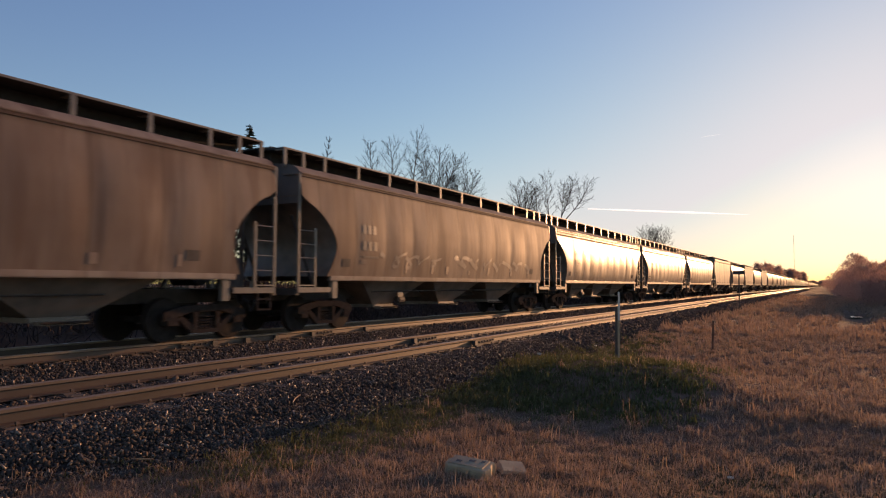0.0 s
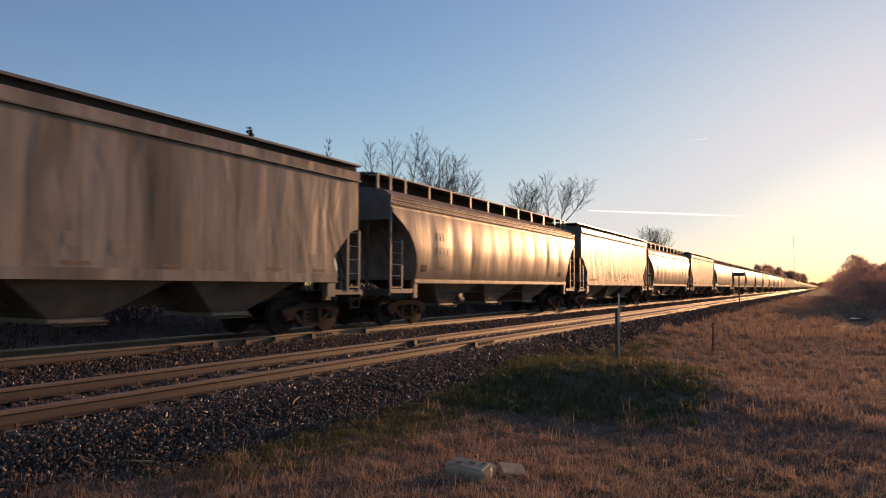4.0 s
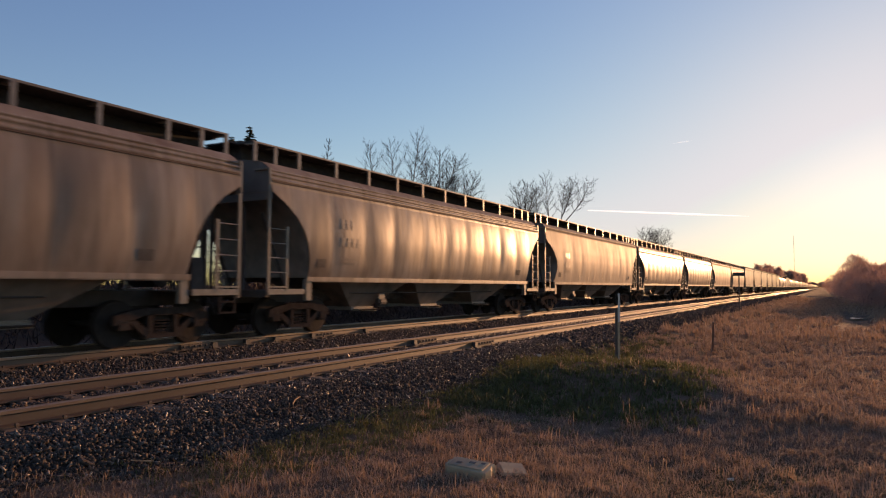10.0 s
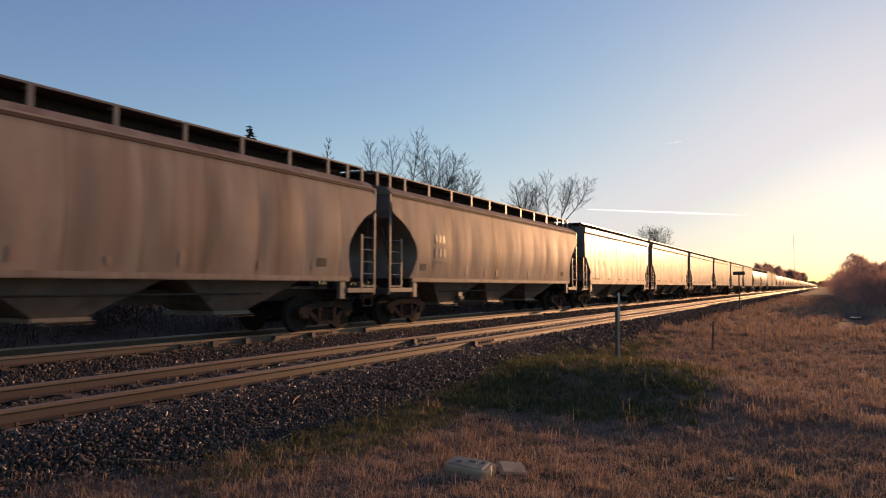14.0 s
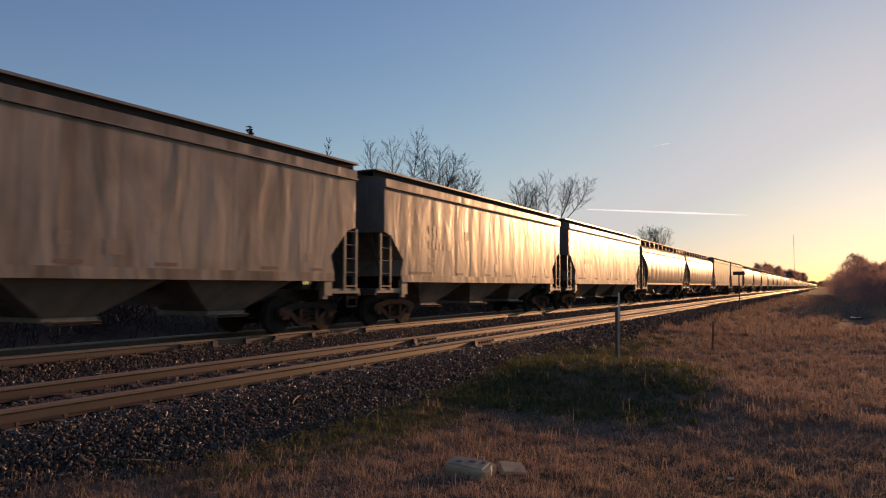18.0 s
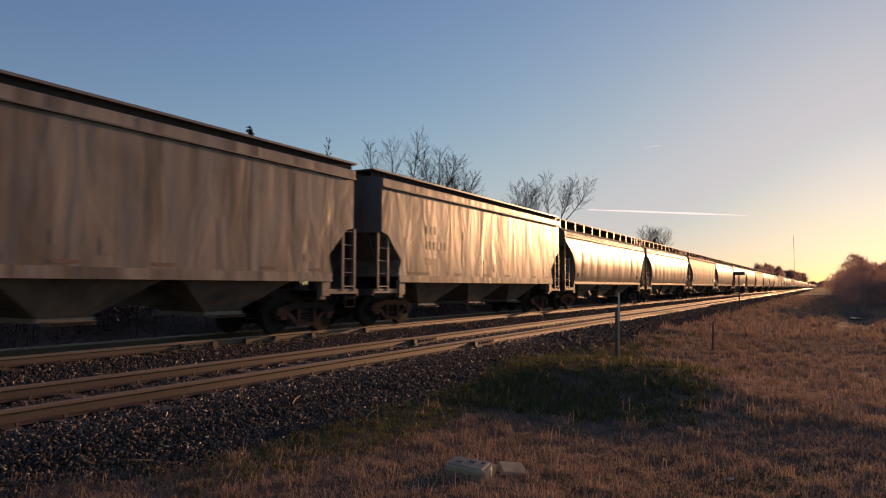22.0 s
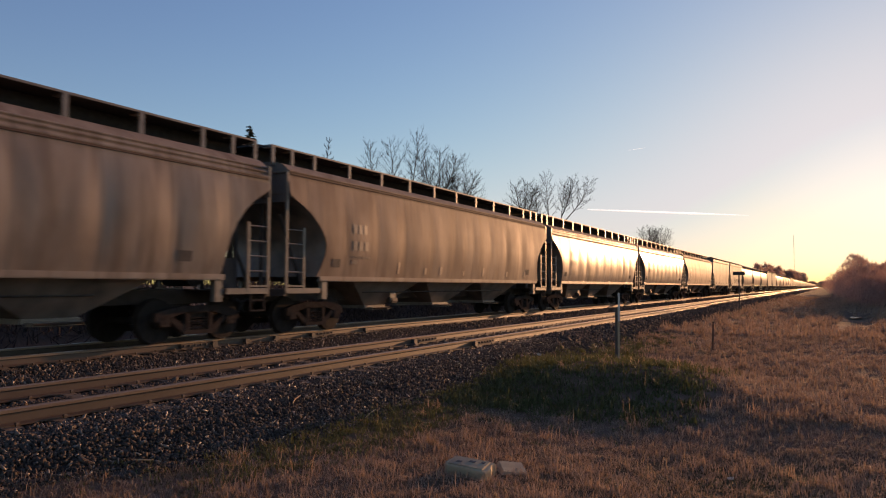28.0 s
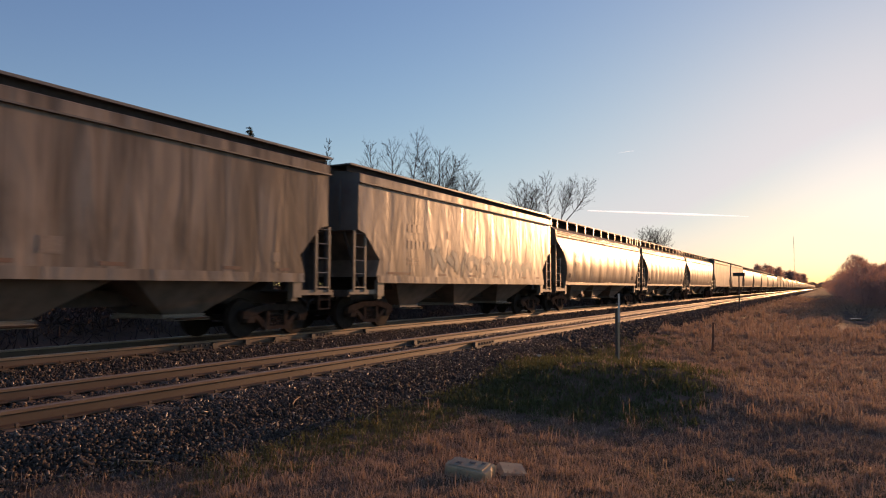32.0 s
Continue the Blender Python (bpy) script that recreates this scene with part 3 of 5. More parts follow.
def end_gear(car, length, flip, platform_z, brake):
    """Coupler, platform, braces and, at one end, the brake wheel. flip: at the car's far end."""
    def m(x):
        return length - x if flip else x

    def bx(f, x0, x1, *rest):
        return f.box(min(m(x0), m(x1)), max(m(x0), m(x1)), *rest)
    f = bx(Form(), 0.02, 0.62, -0.075, 0.075, 0.80, 0.95)
    bx(f, -0.02, 0.16, -0.17, 0.14, 0.74, 1.0, 0.85)
    bx(f, 0.5, 0.62, -0.3, 0.3, 0.72, 1.02)
    part("coupler", f, M_IRON, car, "dusty knuckle coupler")
    f = bx(Form(), 0.38, 1.85, -1.44, 1.44, platform_z - 0.03, platform_z)
    bx(f, 0.36, 0.46, -1.48, 1.48, platform_z - 0.16, platform_z - 0.03)
    part("end_platform", f, M_UNDER, car)
    for s in (-1, 1):
        f = bx(Form(), 0.42, 1.70, s * 1.47 - 0.03, s * 1.47 + 0.03, platform_z - 0.10, platform_z + 0.03)
        part("side_step", f, M_POST, car, "pale steel side step beam")
        f = Form().tube((m(0.55), s * 0.55, platform_z), (m(0.55), s * 0.55, 3.3), 0.05, n=8)
        part("end_post", f, M_UNDER, car)
        f = Form().tube((m(1.65), s * 0.95, platform_z), (m(0.75), s * 0.95, 3.0), 0.045, n=6)
        part("end_brace", f, M_UNDER, car)
        f = bx(Form(), 1.80, 2.00, s * 1.42 - 0.06, s * 1.42 + 0.06, 0.86, 1.40)
        part("bolster_post", f, M_POST, car, "pale bolster end plate")
    f = Form().tube((m(0.12), -0.35, 0.80), (m(0.02), -0.32, 0.55), 0.028, n=6).tube((m(0.3), -0.35, 0.88), (m(0.12), -0.35, 0.80), 0.028, n=6)
    part("air_hose", f, M_SIGN, car)
    if flip:
        for s in (-1, 1):
            xs, zs = sorted((m(0.50), m(0.54), m(0.92), m(0.96))), [0.62, 0.66, 0.86, 0.895, platform_z - 0.10]
            f = lattice(xs, zs, lambda i, k: i != 1 or k in (0, 2), s * 1.46 - 0.02, s * 1.46 + 0.02)
            part("stirrup", f, M_IRON, car, "dark hanging step stirrup")
        f = Form().tube((m(1.15), 0.15, 1.42), (m(1.15), 1.05, 1.42), 0.24, n=14)
        part("air_reservoir", f, M_UNDER, car, "grimy brake air reservoir")
        f = bx(Form(), 0.70, 1.05, -0.70, -0.25, platform_z, 1.85, 0.92)
        part("valve_box", f, M_UNDER, car, "grimy brake valve box")
    if brake:
        f = Form()
        c = Vector((m(0.42), 0.62, 2.05))
        for i in range(16):
            a, b = 2 * math.pi * i / 16, 2 * math.pi * (i + 1) / 16
            f.tube(c + Vector((0, 0.28 * math.cos(a), 0.28 * math.sin(a))), c + Vector((0, 0.28 * math.cos(b), 0.28 * math.sin(b))), 0.016, n=5, caps=False)
        for i in range(4):
            a = math.pi * i / 4
            d = Vector((0, 0.28 * math.cos(a), 0.28 * math.sin(a)))
            f.tube(c - d, c + d, 0.010, n=4)
        part("brake_wheel", f, M_IRON, car)
        f = bx(Form(), 0.46, 0.75, 0.42, 0.82, 1.80, 2.25, 0.9)
        part("brake_box", f, M_UNDER, car)


def bays(car, length, first, last, count, y_top, rich):
    """Hopper bays with their outlet gates."""
    w = (last - first) / count
    for i in range(count):
        a, b = first + i * w, first + (i + 1) * w
        c = (a + b) / 2
        f = Form().frustum((c - 0.50, c + 0.50, -0.74, 0.74), (a + 0.04, b - 0.04, -y_top, y_top), 0.62, 1.45)
        bay = part("hopper_bay", f, M_HOPPER, car, "dirty sloped hopper bay")
        g = Form().box(c - 0.56, c + 0.56, -0.80, 0.80, 0.53, 0.62).box(c - 0.46, c + 0.46, -1.02, -0.78, 0.49, 0.56)
        g.box(c - 0.46, c + 0.46, 0.78, 1.02, 0.49, 0.56)
        part("outlet_gate", g, M_POST, bay, "pale worn outlet gate")
        if rich:
            k = Form().tube((c - 0.45, -1.05, 0.53), (c + 0.45, -1.05, 0.53), 0.025, n=6)
            part("gate_bar", k, M_IRON, bay)


def hopper_round(length, second, far):
    """A rounded covered hopper with raised roof walkways. second: the longer kind with one shoulder line."""
    paint = M_ROUND2 if second else M_ROUND
    kind = "c" if second else "a"
    prof, ends = (PROF_ROUND2, ARC2) if second else (PROF_ROUND, ARC)
    car = new("covered_hopper")
    cut = next(i for i, (y, z) in enumerate(prof) if z > (4.035 if second else 3.99)) + 1
    f = Form()
    for s in (-1, 1):
        shell(f, length, prof[:cut], ends, 24 if far else 168, 0.0 if far else SWELL[kind], s)
    part("body", f, paint, car, "rounded beige dusty car body", smooth=True)
    f = Form()
    for s in (-1, 1):
        shell(f, length, prof[cut - 1:], ends, 12, 0.0, s)
    part("roof", f, M_LEDGE, car, "dusty reddish-brown curved roof", smooth=True)
    # curved ends, drawn across the car along the cut-out
    for flip in (False, True):
        f = Form()
        rows = []
        for z in [q for q in (1.44, 1.6, 1.86, 2.1, 2.27, 2.45, 2.60, 2.76, 2.92, 3.04, 3.16, 3.26, 3.36, 3.46)]:
            y = lerp([(b, a) for a, b in prof], z) - 0.01
            x = lerp(ends, z)
            x = length - x if flip else x
            rows.append([(x, -y, z), (x, y, z)])
        f.loft(rows)
        part("slope_sheet", f, M_HOPPER, car, "grimy curved slope sheet", smooth=True)
        f = Form()
        x = length - 0.47 if flip else 0.47
        out = [(y - 0.012, z) for y, z in prof if z >= 3.28]
        ring = [(x, -y, z) for y, z in out] + [(x, y, z) for y, z in reversed(out)]
        f.v += ring
        f.f.append(tuple(range(len(ring))))
        f.box(x - 0.03, x + 0.03, -1.45, 1.45, 3.26, 3.36)
        part("end_panel", f, M_END, car, "bluish grey upper end panel")
    # rusty seam, also coloured dark for the shadow line below the lip
    y, z = (1.497, 3.985) if second else (1.505, 3.722)
    part("shoulder_seam", Form().box(0.5, length - 0.5, -y - 0.014, -y + 0.02, z - (0.05 if second else 0.03), z + 0.010), M_SEAM, car, "rusty shoulder seam with painted shade under the lip")
    lo = 1.9 if not second else 1.78
    for s in (-1, 1):
        f = Form().box(lo - 0.12, length - lo + 0.12, s * 1.49 - 0.035, s * 1.49 + 0.035, 1.345, 1.455)
        f.box(lo - 0.12, length - lo + 0.12, s * 1.45 - 0.06, s * 1.45 + 0.06, 1.325, 1.348)
        part("side_sill", f, paint, car, "pale side sill")
    part("centre_sill", Form().box(0.5, length - 0.5, -0.33, 0.33, 0.80, 1.12), M_UNDER, car)
    bays(car, length, 3.15, length - 3.15, 3, 1.36, not far)
    # roof: hatch trough, walkways and their brackets
    # trough drawn dark and tall to put in the shade below the walkways
    f = Form().box(0.6, length - 0.6, -0.36, 0.36, 4.28, 4.81)
    part("hatch_coaming", f, M_DARK, car)
    for i in range(4):
        a = 0.95 + i * (length - 1.9) / 4
        part("hatch_cover", Form().box(a, a + (length - 1.9) / 4 - 0.05, -0.362, 0.362, 4.81, 4.865, 0.985), M_DARK, car)
    marks = [0.42, 1.12, 2.0] + [3.55 + i * (length - 7.1) / 7 for i in range(8)] + [length - 2.0, length - 1.12, length - 0.42]
    for s in (-1, 1):
        f = Form().box(0.36, length - 0.36, s * 0.675 - 0.314, s * 0.675 + 0.314, 4.655, 4.70)
        board = part("running_board", f, M_DARK, car, "dark steel roof walkway")
        f = Form().box(0.36, length - 0.36, s * 1.0 - 0.008, s * 1.0 + 0.008, 4.660, 4.703)
        part("walkway_edge", f, M_END, car)
        if far or s > 0:
            f = Form()
            for x in marks:
                f.box(x - 0.05, x + 0.05, s * 1.0 - 0.02, s * 1.0 + 0.02, 4.2, 4.67)
            tagged(part("bracket_row", f, M_POST, car), kind="stuff")
        else:
            post = Form().box(-0.05, 0.05, -0.022, 0.022, 4.19, 4.67).box(-0.05, 0.05, -0.022, 0.30, 4.63, 4.656).mesh("walkway_bracket", M_POST)
            for x in marks:
                part("walkway_bracket", post, None, board, at=pose(x, s * 1.0, 0, 0, 0, 0 if s < 0 else 180))
    for s in (0.40, length - 0.40):
        part("end_walkway", Form().box(s - 0.22, s + 0.22, -0.44, 0.44, 4.665, 4.705), M_DARK, car)
    if far:
        for x0, x1 in ((0.43, 1.06), (length - 0.43, length - 1.06)):
            part("ladder", ladder_frame(x0, x1, -1.48, 1.08, 3.42, 2.66, (1.3, 1.6, 1.9, 2.2, 2.5)), M_POST, car)
        for x in (TRUCK_AT, length - TRUCK_AT):
            f = Form().box(x - 1.1, x + 1.1, -1.05, 1.05, 0.25, 0.72, 0.9)
            for w in (-0.89, 0.89):
                f.tube((x + w, -0.83, WHEEL_R), (x + w, 0.83, WHEEL_R), WHEEL_R, n=14)
            part("truck", f, M_IRON, car)
    else:
        for s in (-1, 1):
            for x0, x1 in ((0.43, 1.06), (length - 0.43, length - 1.06)):
                ladder_parts(car, x0, x1, s * 1.48, 1.08, 3.42, 2.66, M_POST, 5)
        for x in (0.43, length - 0.43):
            f = Form().box(x - 0.03, x + 0.03, -1.51, -1.45, 3.40, 4.0).box(x - 0.03, x + 0.03, -1.5, -1.0, 3.98, 4.02)
            part("grab_rail", f, M_POST, car)
        for flip in (False, True):
            end_gear(car, length, flip, 1.12, flip)
        add_truck(car, TRUCK_AT)
        add_truck(car, length - TRUCK_AT)
        for x in (2.1, length - 3.05):
            part("data_plate", patch(Form(), kind, x, x + 0.34, 1.70, 1.92), M_TAG_DARK, car, "dark data plate")
        if second:
            bars(car, kind, 2.95, ((2.77, 0.72, 0.25), (2.31, 0.80, 0.26), (2.0, 0.85, 0.06), (1.86, 0.26, 0.12)))
            for k, (x, h) in enumerate(((5.3, 0.34), (6.9, 0.2), (7.9, 0.26), (9.6, 0.16), (11.2, 0.3), (13.4, 0.2), (15.3, 0.24))):
                part("rust_stain", patch(Form(), kind, x, x + 0.10 + 0.03 * (k % 3), 1.58, 1.58 + h), M_STAIN, car, "rust run above the sill")
        else:
            bars(car, kind, 3.0, ((2.88, 0.68, 0.26), (2.40, 0.98, 0.24), (1.95, 0.9, 0.07), (1.83, 0.7, 0.06)))
        f = Form().tube((4.2, -1.05, 1.02), (length - 4.5, -1.05, 1.02), 0.022, n=6).tube((5.6, -1.05, 0.75), (5.9, -1.05, 0.75), 0.12, n=10)
        part("brake_pipe", f, M_UNDER, car)
        f = Form().box(5.55, 5.85, -1.12, -1.10, 0.72, 1.0)
        part("placard", f, M_POST, car, "pale square placard")
    return car


def bars(car, kind, x, rows):
    """Unreadable stencilled lettering, as plain bars broken into letter-sized blocks."""
    for z, w, h in rows:
        f = Form()
        n = max(3, round(w / (h * 0.95)))
        step = w / n
        for i in range(n):
            patch(f, kind, x + i * step, x + (i + 0.70) * step, z - h / 2, z + h / 2)
        part("lettering", f, M_BAR, car, "faded dark stencilled lettering")


def hopper_flat(length, far):
    """A flat-sided covered hopper with a straight top chord and angular end openings."""
    car = new("covered_hopper")
    f = Form()
    for s in (-1, 1):
        shell(f, length, PROF_FLAT[:12], CUT, 24 if far else 168, 0.0 if far else SWELL["b"], s)
    part("body", f, M_FLAT, car, "flat-sided grey car body", smooth=True)
    f = Form()
    for s in (-1, 1):
        shell(f, length, PROF_FLAT[11:], CUT, 12, 0.0, s)
    part("roof", f, M_FLAT, car, "grey top chord and roof sheet")
    for flip in (False, True):
        f = Form()
        rows = []
        for z in (1.50, 1.75, 2.0, 2.36, 2.72, 2.80, 3.4, 4.12):
            x = lerp(CUT, z) + 0.01
            x = length - x if flip else x
            rows.append([(x, -1.54, z), (x, 1.54, z)])
        f.loft(rows[:6])
        part("slope_sheet", f, M_HOPPER, car, "grimy slope sheet")
        f = Form()
        rows = [(0.95, 2.9), (1.9, 2.0), (2.9, 1.12)]
        f.loft([[(length - a if flip else a, -1.35, z), (length - a if flip else a, 1.35, z)] for a, z in rows])
        xa, xb = (length - 1.25, length - 0.8) if flip else (0.8, 1.25)
        f.box(xa, xb, 0.25, 1.2, 1.1, 2.5)
        part("end_bulkhead", f, M_UNDER, car, "grimy sloped end bulkhead")
        x0 = lerp(CUT, 3.5)
        x = length - x0 if flip else x0
        out = [(y - 0.006, z) for y, z in PROF_FLAT if z >= 2.8]
        f = Form()
        ring = [(x, -y, z) for y, z in out] + [(x, y, z) for y, z in reversed(out)]
        f.v += ring
        f.f.append(tuple(range(len(ring))))
        part("end_panel", f, M_END, car, "bluish grey upper end panel")
        f = Form()
        for y in (-0.9, -0.3, 0.3, 0.9):
            f.box(x - 0.05, x + 0.05, y - 0.04, y + 0.04, 2.82, 4.3)
        part("end_stiffener", f, M_END, car)
    for s in (-1, 1):
        f = Form().box(1.66, length - 1.66, s * 1.55 - 0.03, s * 1.55 + 0.03, 1.36, 1.54)
        f.box(1.66, length - 1.66, s * 1.55 - 0.055, s * 1.55 + 0.055, 1.325, 1.362)
        part("side_sill", f, M_FLAT, car, "pale side sill")
        f = Form().box(0.7, length - 0.7, s * 1.60 - 0.035, s * 1.60 + 0.018, 4.125, 4.16)
        part("top_chord_lip", f, M_END, car)
    part("centre_sill", Form().box(0.5, length - 0.5, -0.33, 0.33, 0.80, 1.12), M_UNDER, car)
    bays(car, length, 2.75, length - 2.75, 3, 1.46, not far)
    f = Form().box(1.0, length - 1.0, -0.36, 0.36, 4.50, 4.66)
    part("hatch_coaming", f, M_DARK, car)
    for i in range(4):
        a = 1.0 + i * (length - 2.0) / 4
        part("hatch_cover", Form().box(a, a + (length - 2.0) / 4 - 0.05, -0.42, 0.42, 4.66, 4.70, 0.97), M_DARK, car)
    for s in (-1, 1):
        f = Form().box(0.45, length - 0.45, s * 1.05 - 0.40, s * 1.05 + 0.40, 4.60, 4.645)
        f.box(0.5, length - 0.5, s * 1.30 - 0.012, s * 1.30 + 0.012, 4.44, 4.60)
        part("running_board", f, M_DARK, car, "dark steel roof walkway")
        part("walkway_edge", Form().box(0.45, length - 0.45, s * 1.455 - 0.006, s * 1.455 + 0.006, 4.602, 4.655), M_POST, car)
    for s in (0.45, length - 0.45):
        part("end_walkway", Form().box(s - 0.3, s + 0.3, -0.64, 0.64, 4.61, 4.65), M_DARK, car)
    if far:
        f = Form()
        for x in (0.6, 1.12, length - 1.12, length - 0.6):
            f.box(x - 0.04, x + 0.04, -1.54, -1.46, 1.05, 2.75)
        part("ladder", f, M_POST, car)
        for x in (TRUCK_AT, length - TRUCK_AT):
            f = Form().box(x - 1.1, x + 1.1, -1.05, 1.05, 0.25, 0.72, 0.9)
            for w in (-0.89, 0.89):
                f.tube((x + w, -0.83, WHEEL_R), (x + w, 0.83, WHEEL_R), WHEEL_R, n=14)
            part("truck", f, M_IRON, car)
    else:
        for s in (-1, 1):
            for x0, x1 in ((0.60, 1.12), (length - 0.60, length - 1.12)):
                ladder_parts(car, x0, x1, s * 1.50, 1.08, 2.78, 2.78, M_POST, 5)
        for flip in (False, True):
            end_gear(car, length, flip, 1.10, flip)
            for s in (-1, 1):
                x = length - 1.86 if flip else 1.86
                part("jacking_pad", Form().box(x - 0.16, x + 0.16, s * 1.49 - 0.06, s * 1.49 + 0.06, 0.95, 1.33, 0.95), M_POST, car, "pale square jacking pad")
        add_truck(car, TRUCK_AT)
        add_truck(car, length - TRUCK_AT)
        bars(car, "b", 3.3, ((3.05, 0.85, 0.26), (2.55, 1.5, 0.26), (2.08, 0.75, 0.09), (1.95, 0.75, 0.09)))
        for x, z, w, h in ((7.6, 1.90, 0.26, 0.26), (8.5, 1.76, 0.42, 0.30), (5.9, 2.85, 0.26, 0.30), (14.0, 1.80, 0.24, 0.22)):
            part("data_plate", patch(Form(), "b", x, x + w, z, z + h), M_BAR, car, "dark data plate")
        for x, w in ((2.2, 1.3), (5.3, 0.5), (7.6, 0.5), (9.6, 0.5), (12.5, 0.5), (14.2, 0.4)):
            part("reflector_strip", patch(Form(), "b", x, x + w, 1.585, 1.66), M_RUSTBAR, car, "faded orange reflector strip")
    return car


L_KIND = {"a": 18.13, "c": 18.55, "b": 16.75}
# The train as it runs past: the front of each car at the clip's start, and its kind
TRAIN = [(-6.06, "c"), (12.49, "c"), (31.15, "a"), (49.33, "a"), (67.45, "a"), (85.80, "b"), (103.15, "a"), (121.2, "b"), (137.81, "a"),
         (155.90, "b"), (172.85, "a"), (191.0, "a"), (209.2, "a"), (227.4, "a"), (245.62, "c"), (264.2, "a"), (282.36, "a"), (300.5, "c"),
         (319.0, "c"), (337.7, "b"), (354.45, "b"), (371.2, "b"), (387.97, "b"), (404.72, "b"), (421.45, "b"), (438.1, "a"), (456.15, "a"),
         (474.2, "b"), (490.9, "b"), (507.62, "a"), (525.8, "a"), (544.05, "c"), (562.6, "a"), (580.75, "a"), (598.7, "a"), (616.6, "c"),
         (635.05, "a"), (652.9, "a"), (670.8, "c"), (689.1, "b"), (705.75, "b"), (722.3, "a")]
SPEED = 21.591
front = 722.3 + 18.13
far_kinds = "aabbaacaabbabaacabbaabaaacbaabbaacaaabbaacabaabbaaacbaaabac"
for k in far_kinds:
    TRAIN.append((front, k))
    front += L_KIND[k]

TRAIN_LABEL = {"a": "rounded dusty beige covered hopper with shoulder ridges and roof walkway",
               "c": "rounded pinkish-beige covered hopper with a dark shoulder line",
               "b": "flat-sided pale grey covered hopper with angular end openings"}
NEAR_CARS = 44
templates, cars = {}, []
for i, (x, k) in enumerate(TRAIN):
    key = (k, i >= NEAR_CARS)
    if key not in templates:
        made = hopper_flat(L_KIND[k], key[1]) if k == "b" else hopper_round(L_KIND[k], k == "c", key[1])
        tagged(made, TRAIN_LABEL[k], "hopper car", "cars of the grain train")
        templates[key] = made
        made.matrix_basis = pose(x, Y_FAR, 0)
        car = made
    else:
        car = copy_thing(templates[key], pose(x, Y_FAR, 0))
    cars.append(car)

# ---- things on single cars: spray-painted tags ----
def tag_strokes(car, kind, x0, x1, z0, z1, proud, count, width, material, label, seed):
    """Looping spray strokes that cannot be read."""
    r = random.Random(seed)
    f = Form()
    step = (x1 - x0) / count
    for i in range(count):
        xa = x0 + i * step + r.uniform(-0.1, 0.1) * step
        za, zb = z0 + r.uniform(0, 0.25) * (z1 - z0), z1 - r.uniform(0, 0.35) * (z1 - z0)
        loop, lean, ph, turns_ = r.uniform(0.25, 1.0), r.uniform(-0.5, 0.5), r.uniform(0, 6.28), r.uniform(0.8, 2.6)
        left, right = [], []
        n = 14
        for k in range(n + 1):
            t = k / n * math.pi * turns_
            x = xa + step * (0.1 + 0.7 * k / n + 0.35 * loop * math.cos(t * 1.3 + ph)) + lean * 0.2 * math.sin(t)
            z = (za + zb) / 2 + (zb - za) / 2 * math.sin(t + ph * 0.5)
            left.append(on_skin(kind, x, z - width / 2, proud))
            right.append(on_skin(kind, x + width * 0.8, z + width / 2, proud))
        f.loft([left, right])
    part("spray_tag", f, material, car, label)


for k, paint in ((39, M_FLAT2), (38, M_ROUND3), (35, M_ROUND3), (0, M_ROUND3), (1, M_ROUND3)):      # cars grimier than the others
    for piece in cars[k].children:
        if piece.name.startswith("body") or (k == 39 and piece.name.startswith("roof")):
            piece.material_slots[0].link = "OBJECT"
            piece.material_slots[0].material = paint
tag_strokes(cars[1], "c", 3.6, 7.4, 1.72, 2.22, 0.004, 5, 0.10, M_TAG_FAINT, "faded looping spray tag", 3)
tag_strokes(cars[1], "c", 8.6, 15.6, 1.72, 2.22, 0.004, 7, 0.12, M_TAG_FAINT, "faded looping spray tag", 8)
tag_strokes(cars[7], "b", 4.4, 12.4, 1.72, 2.15, 0.004, 15, 0.05, M_TAG_DARK, "thin dark scribbled tag", 5)
tag_strokes(cars[40], "b", 4.7, 9.7, 1.66, 2.45, 0.003, 9, 0.24, M_TAG_DARK, "dark shadow of a spray tag", 2)
tag_strokes(cars[40], "b", 4.6, 9.6, 1.70, 2.52, 0.006, 9, 0.17, M_TAG_PALE, "pale bubble-letter spray tag", 2)
tag_strokes(cars[40], "b", 9.6, 13.6, 1.68, 2.35, 0.004, 7, 0.28, M_TAG_TEAL, "teal spray tag", 6)
part("sill_stripe", Form().box(2.0, 5.2, -1.532, -1.526, 1.36, 1.44), M_YELLOW, cars[32], "yellow painted sill stripe")


# ---- ballast ----
def stone_shape(seed):
    r = np.random.default_rng(seed)
    v = np.array([(x, y, z) for z in (-1, 1) for y in (-1, 1) for x in (-1, 1)], float)
    v *= r.uniform(0.55, 1.0, (8, 3))
    v *= np.array([1.15, 0.68, 0.42])
    return v


CUBE = np.array([(0, 2, 3, 1), (4, 5, 7, 6), (0, 1, 5, 4), (1, 3, 7, 5), (3, 2, 6, 7), (2, 0, 4, 6)])


def turns(n, r):
    """Random rotation matrices."""
    q = r.normal(size=(n, 4))
    q /= np.linalg.norm(q, axis=1)[:, None]
    w, x, y, z = q.T
    return np.stack([np.stack([1 - 2 * (y * y + z * z), 2 * (x * y - z * w), 2 * (x * z + y * w)], -1),
                     np.stack([2 * (x * y + z * w), 1 - 2 * (x * x + z * z), 2 * (y * z - x * w)], -1),
                     np.stack([2 * (x * z - y * w), 2 * (y * z + x * w), 1 - 2 * (x * x + y * y)], -1)], 1)


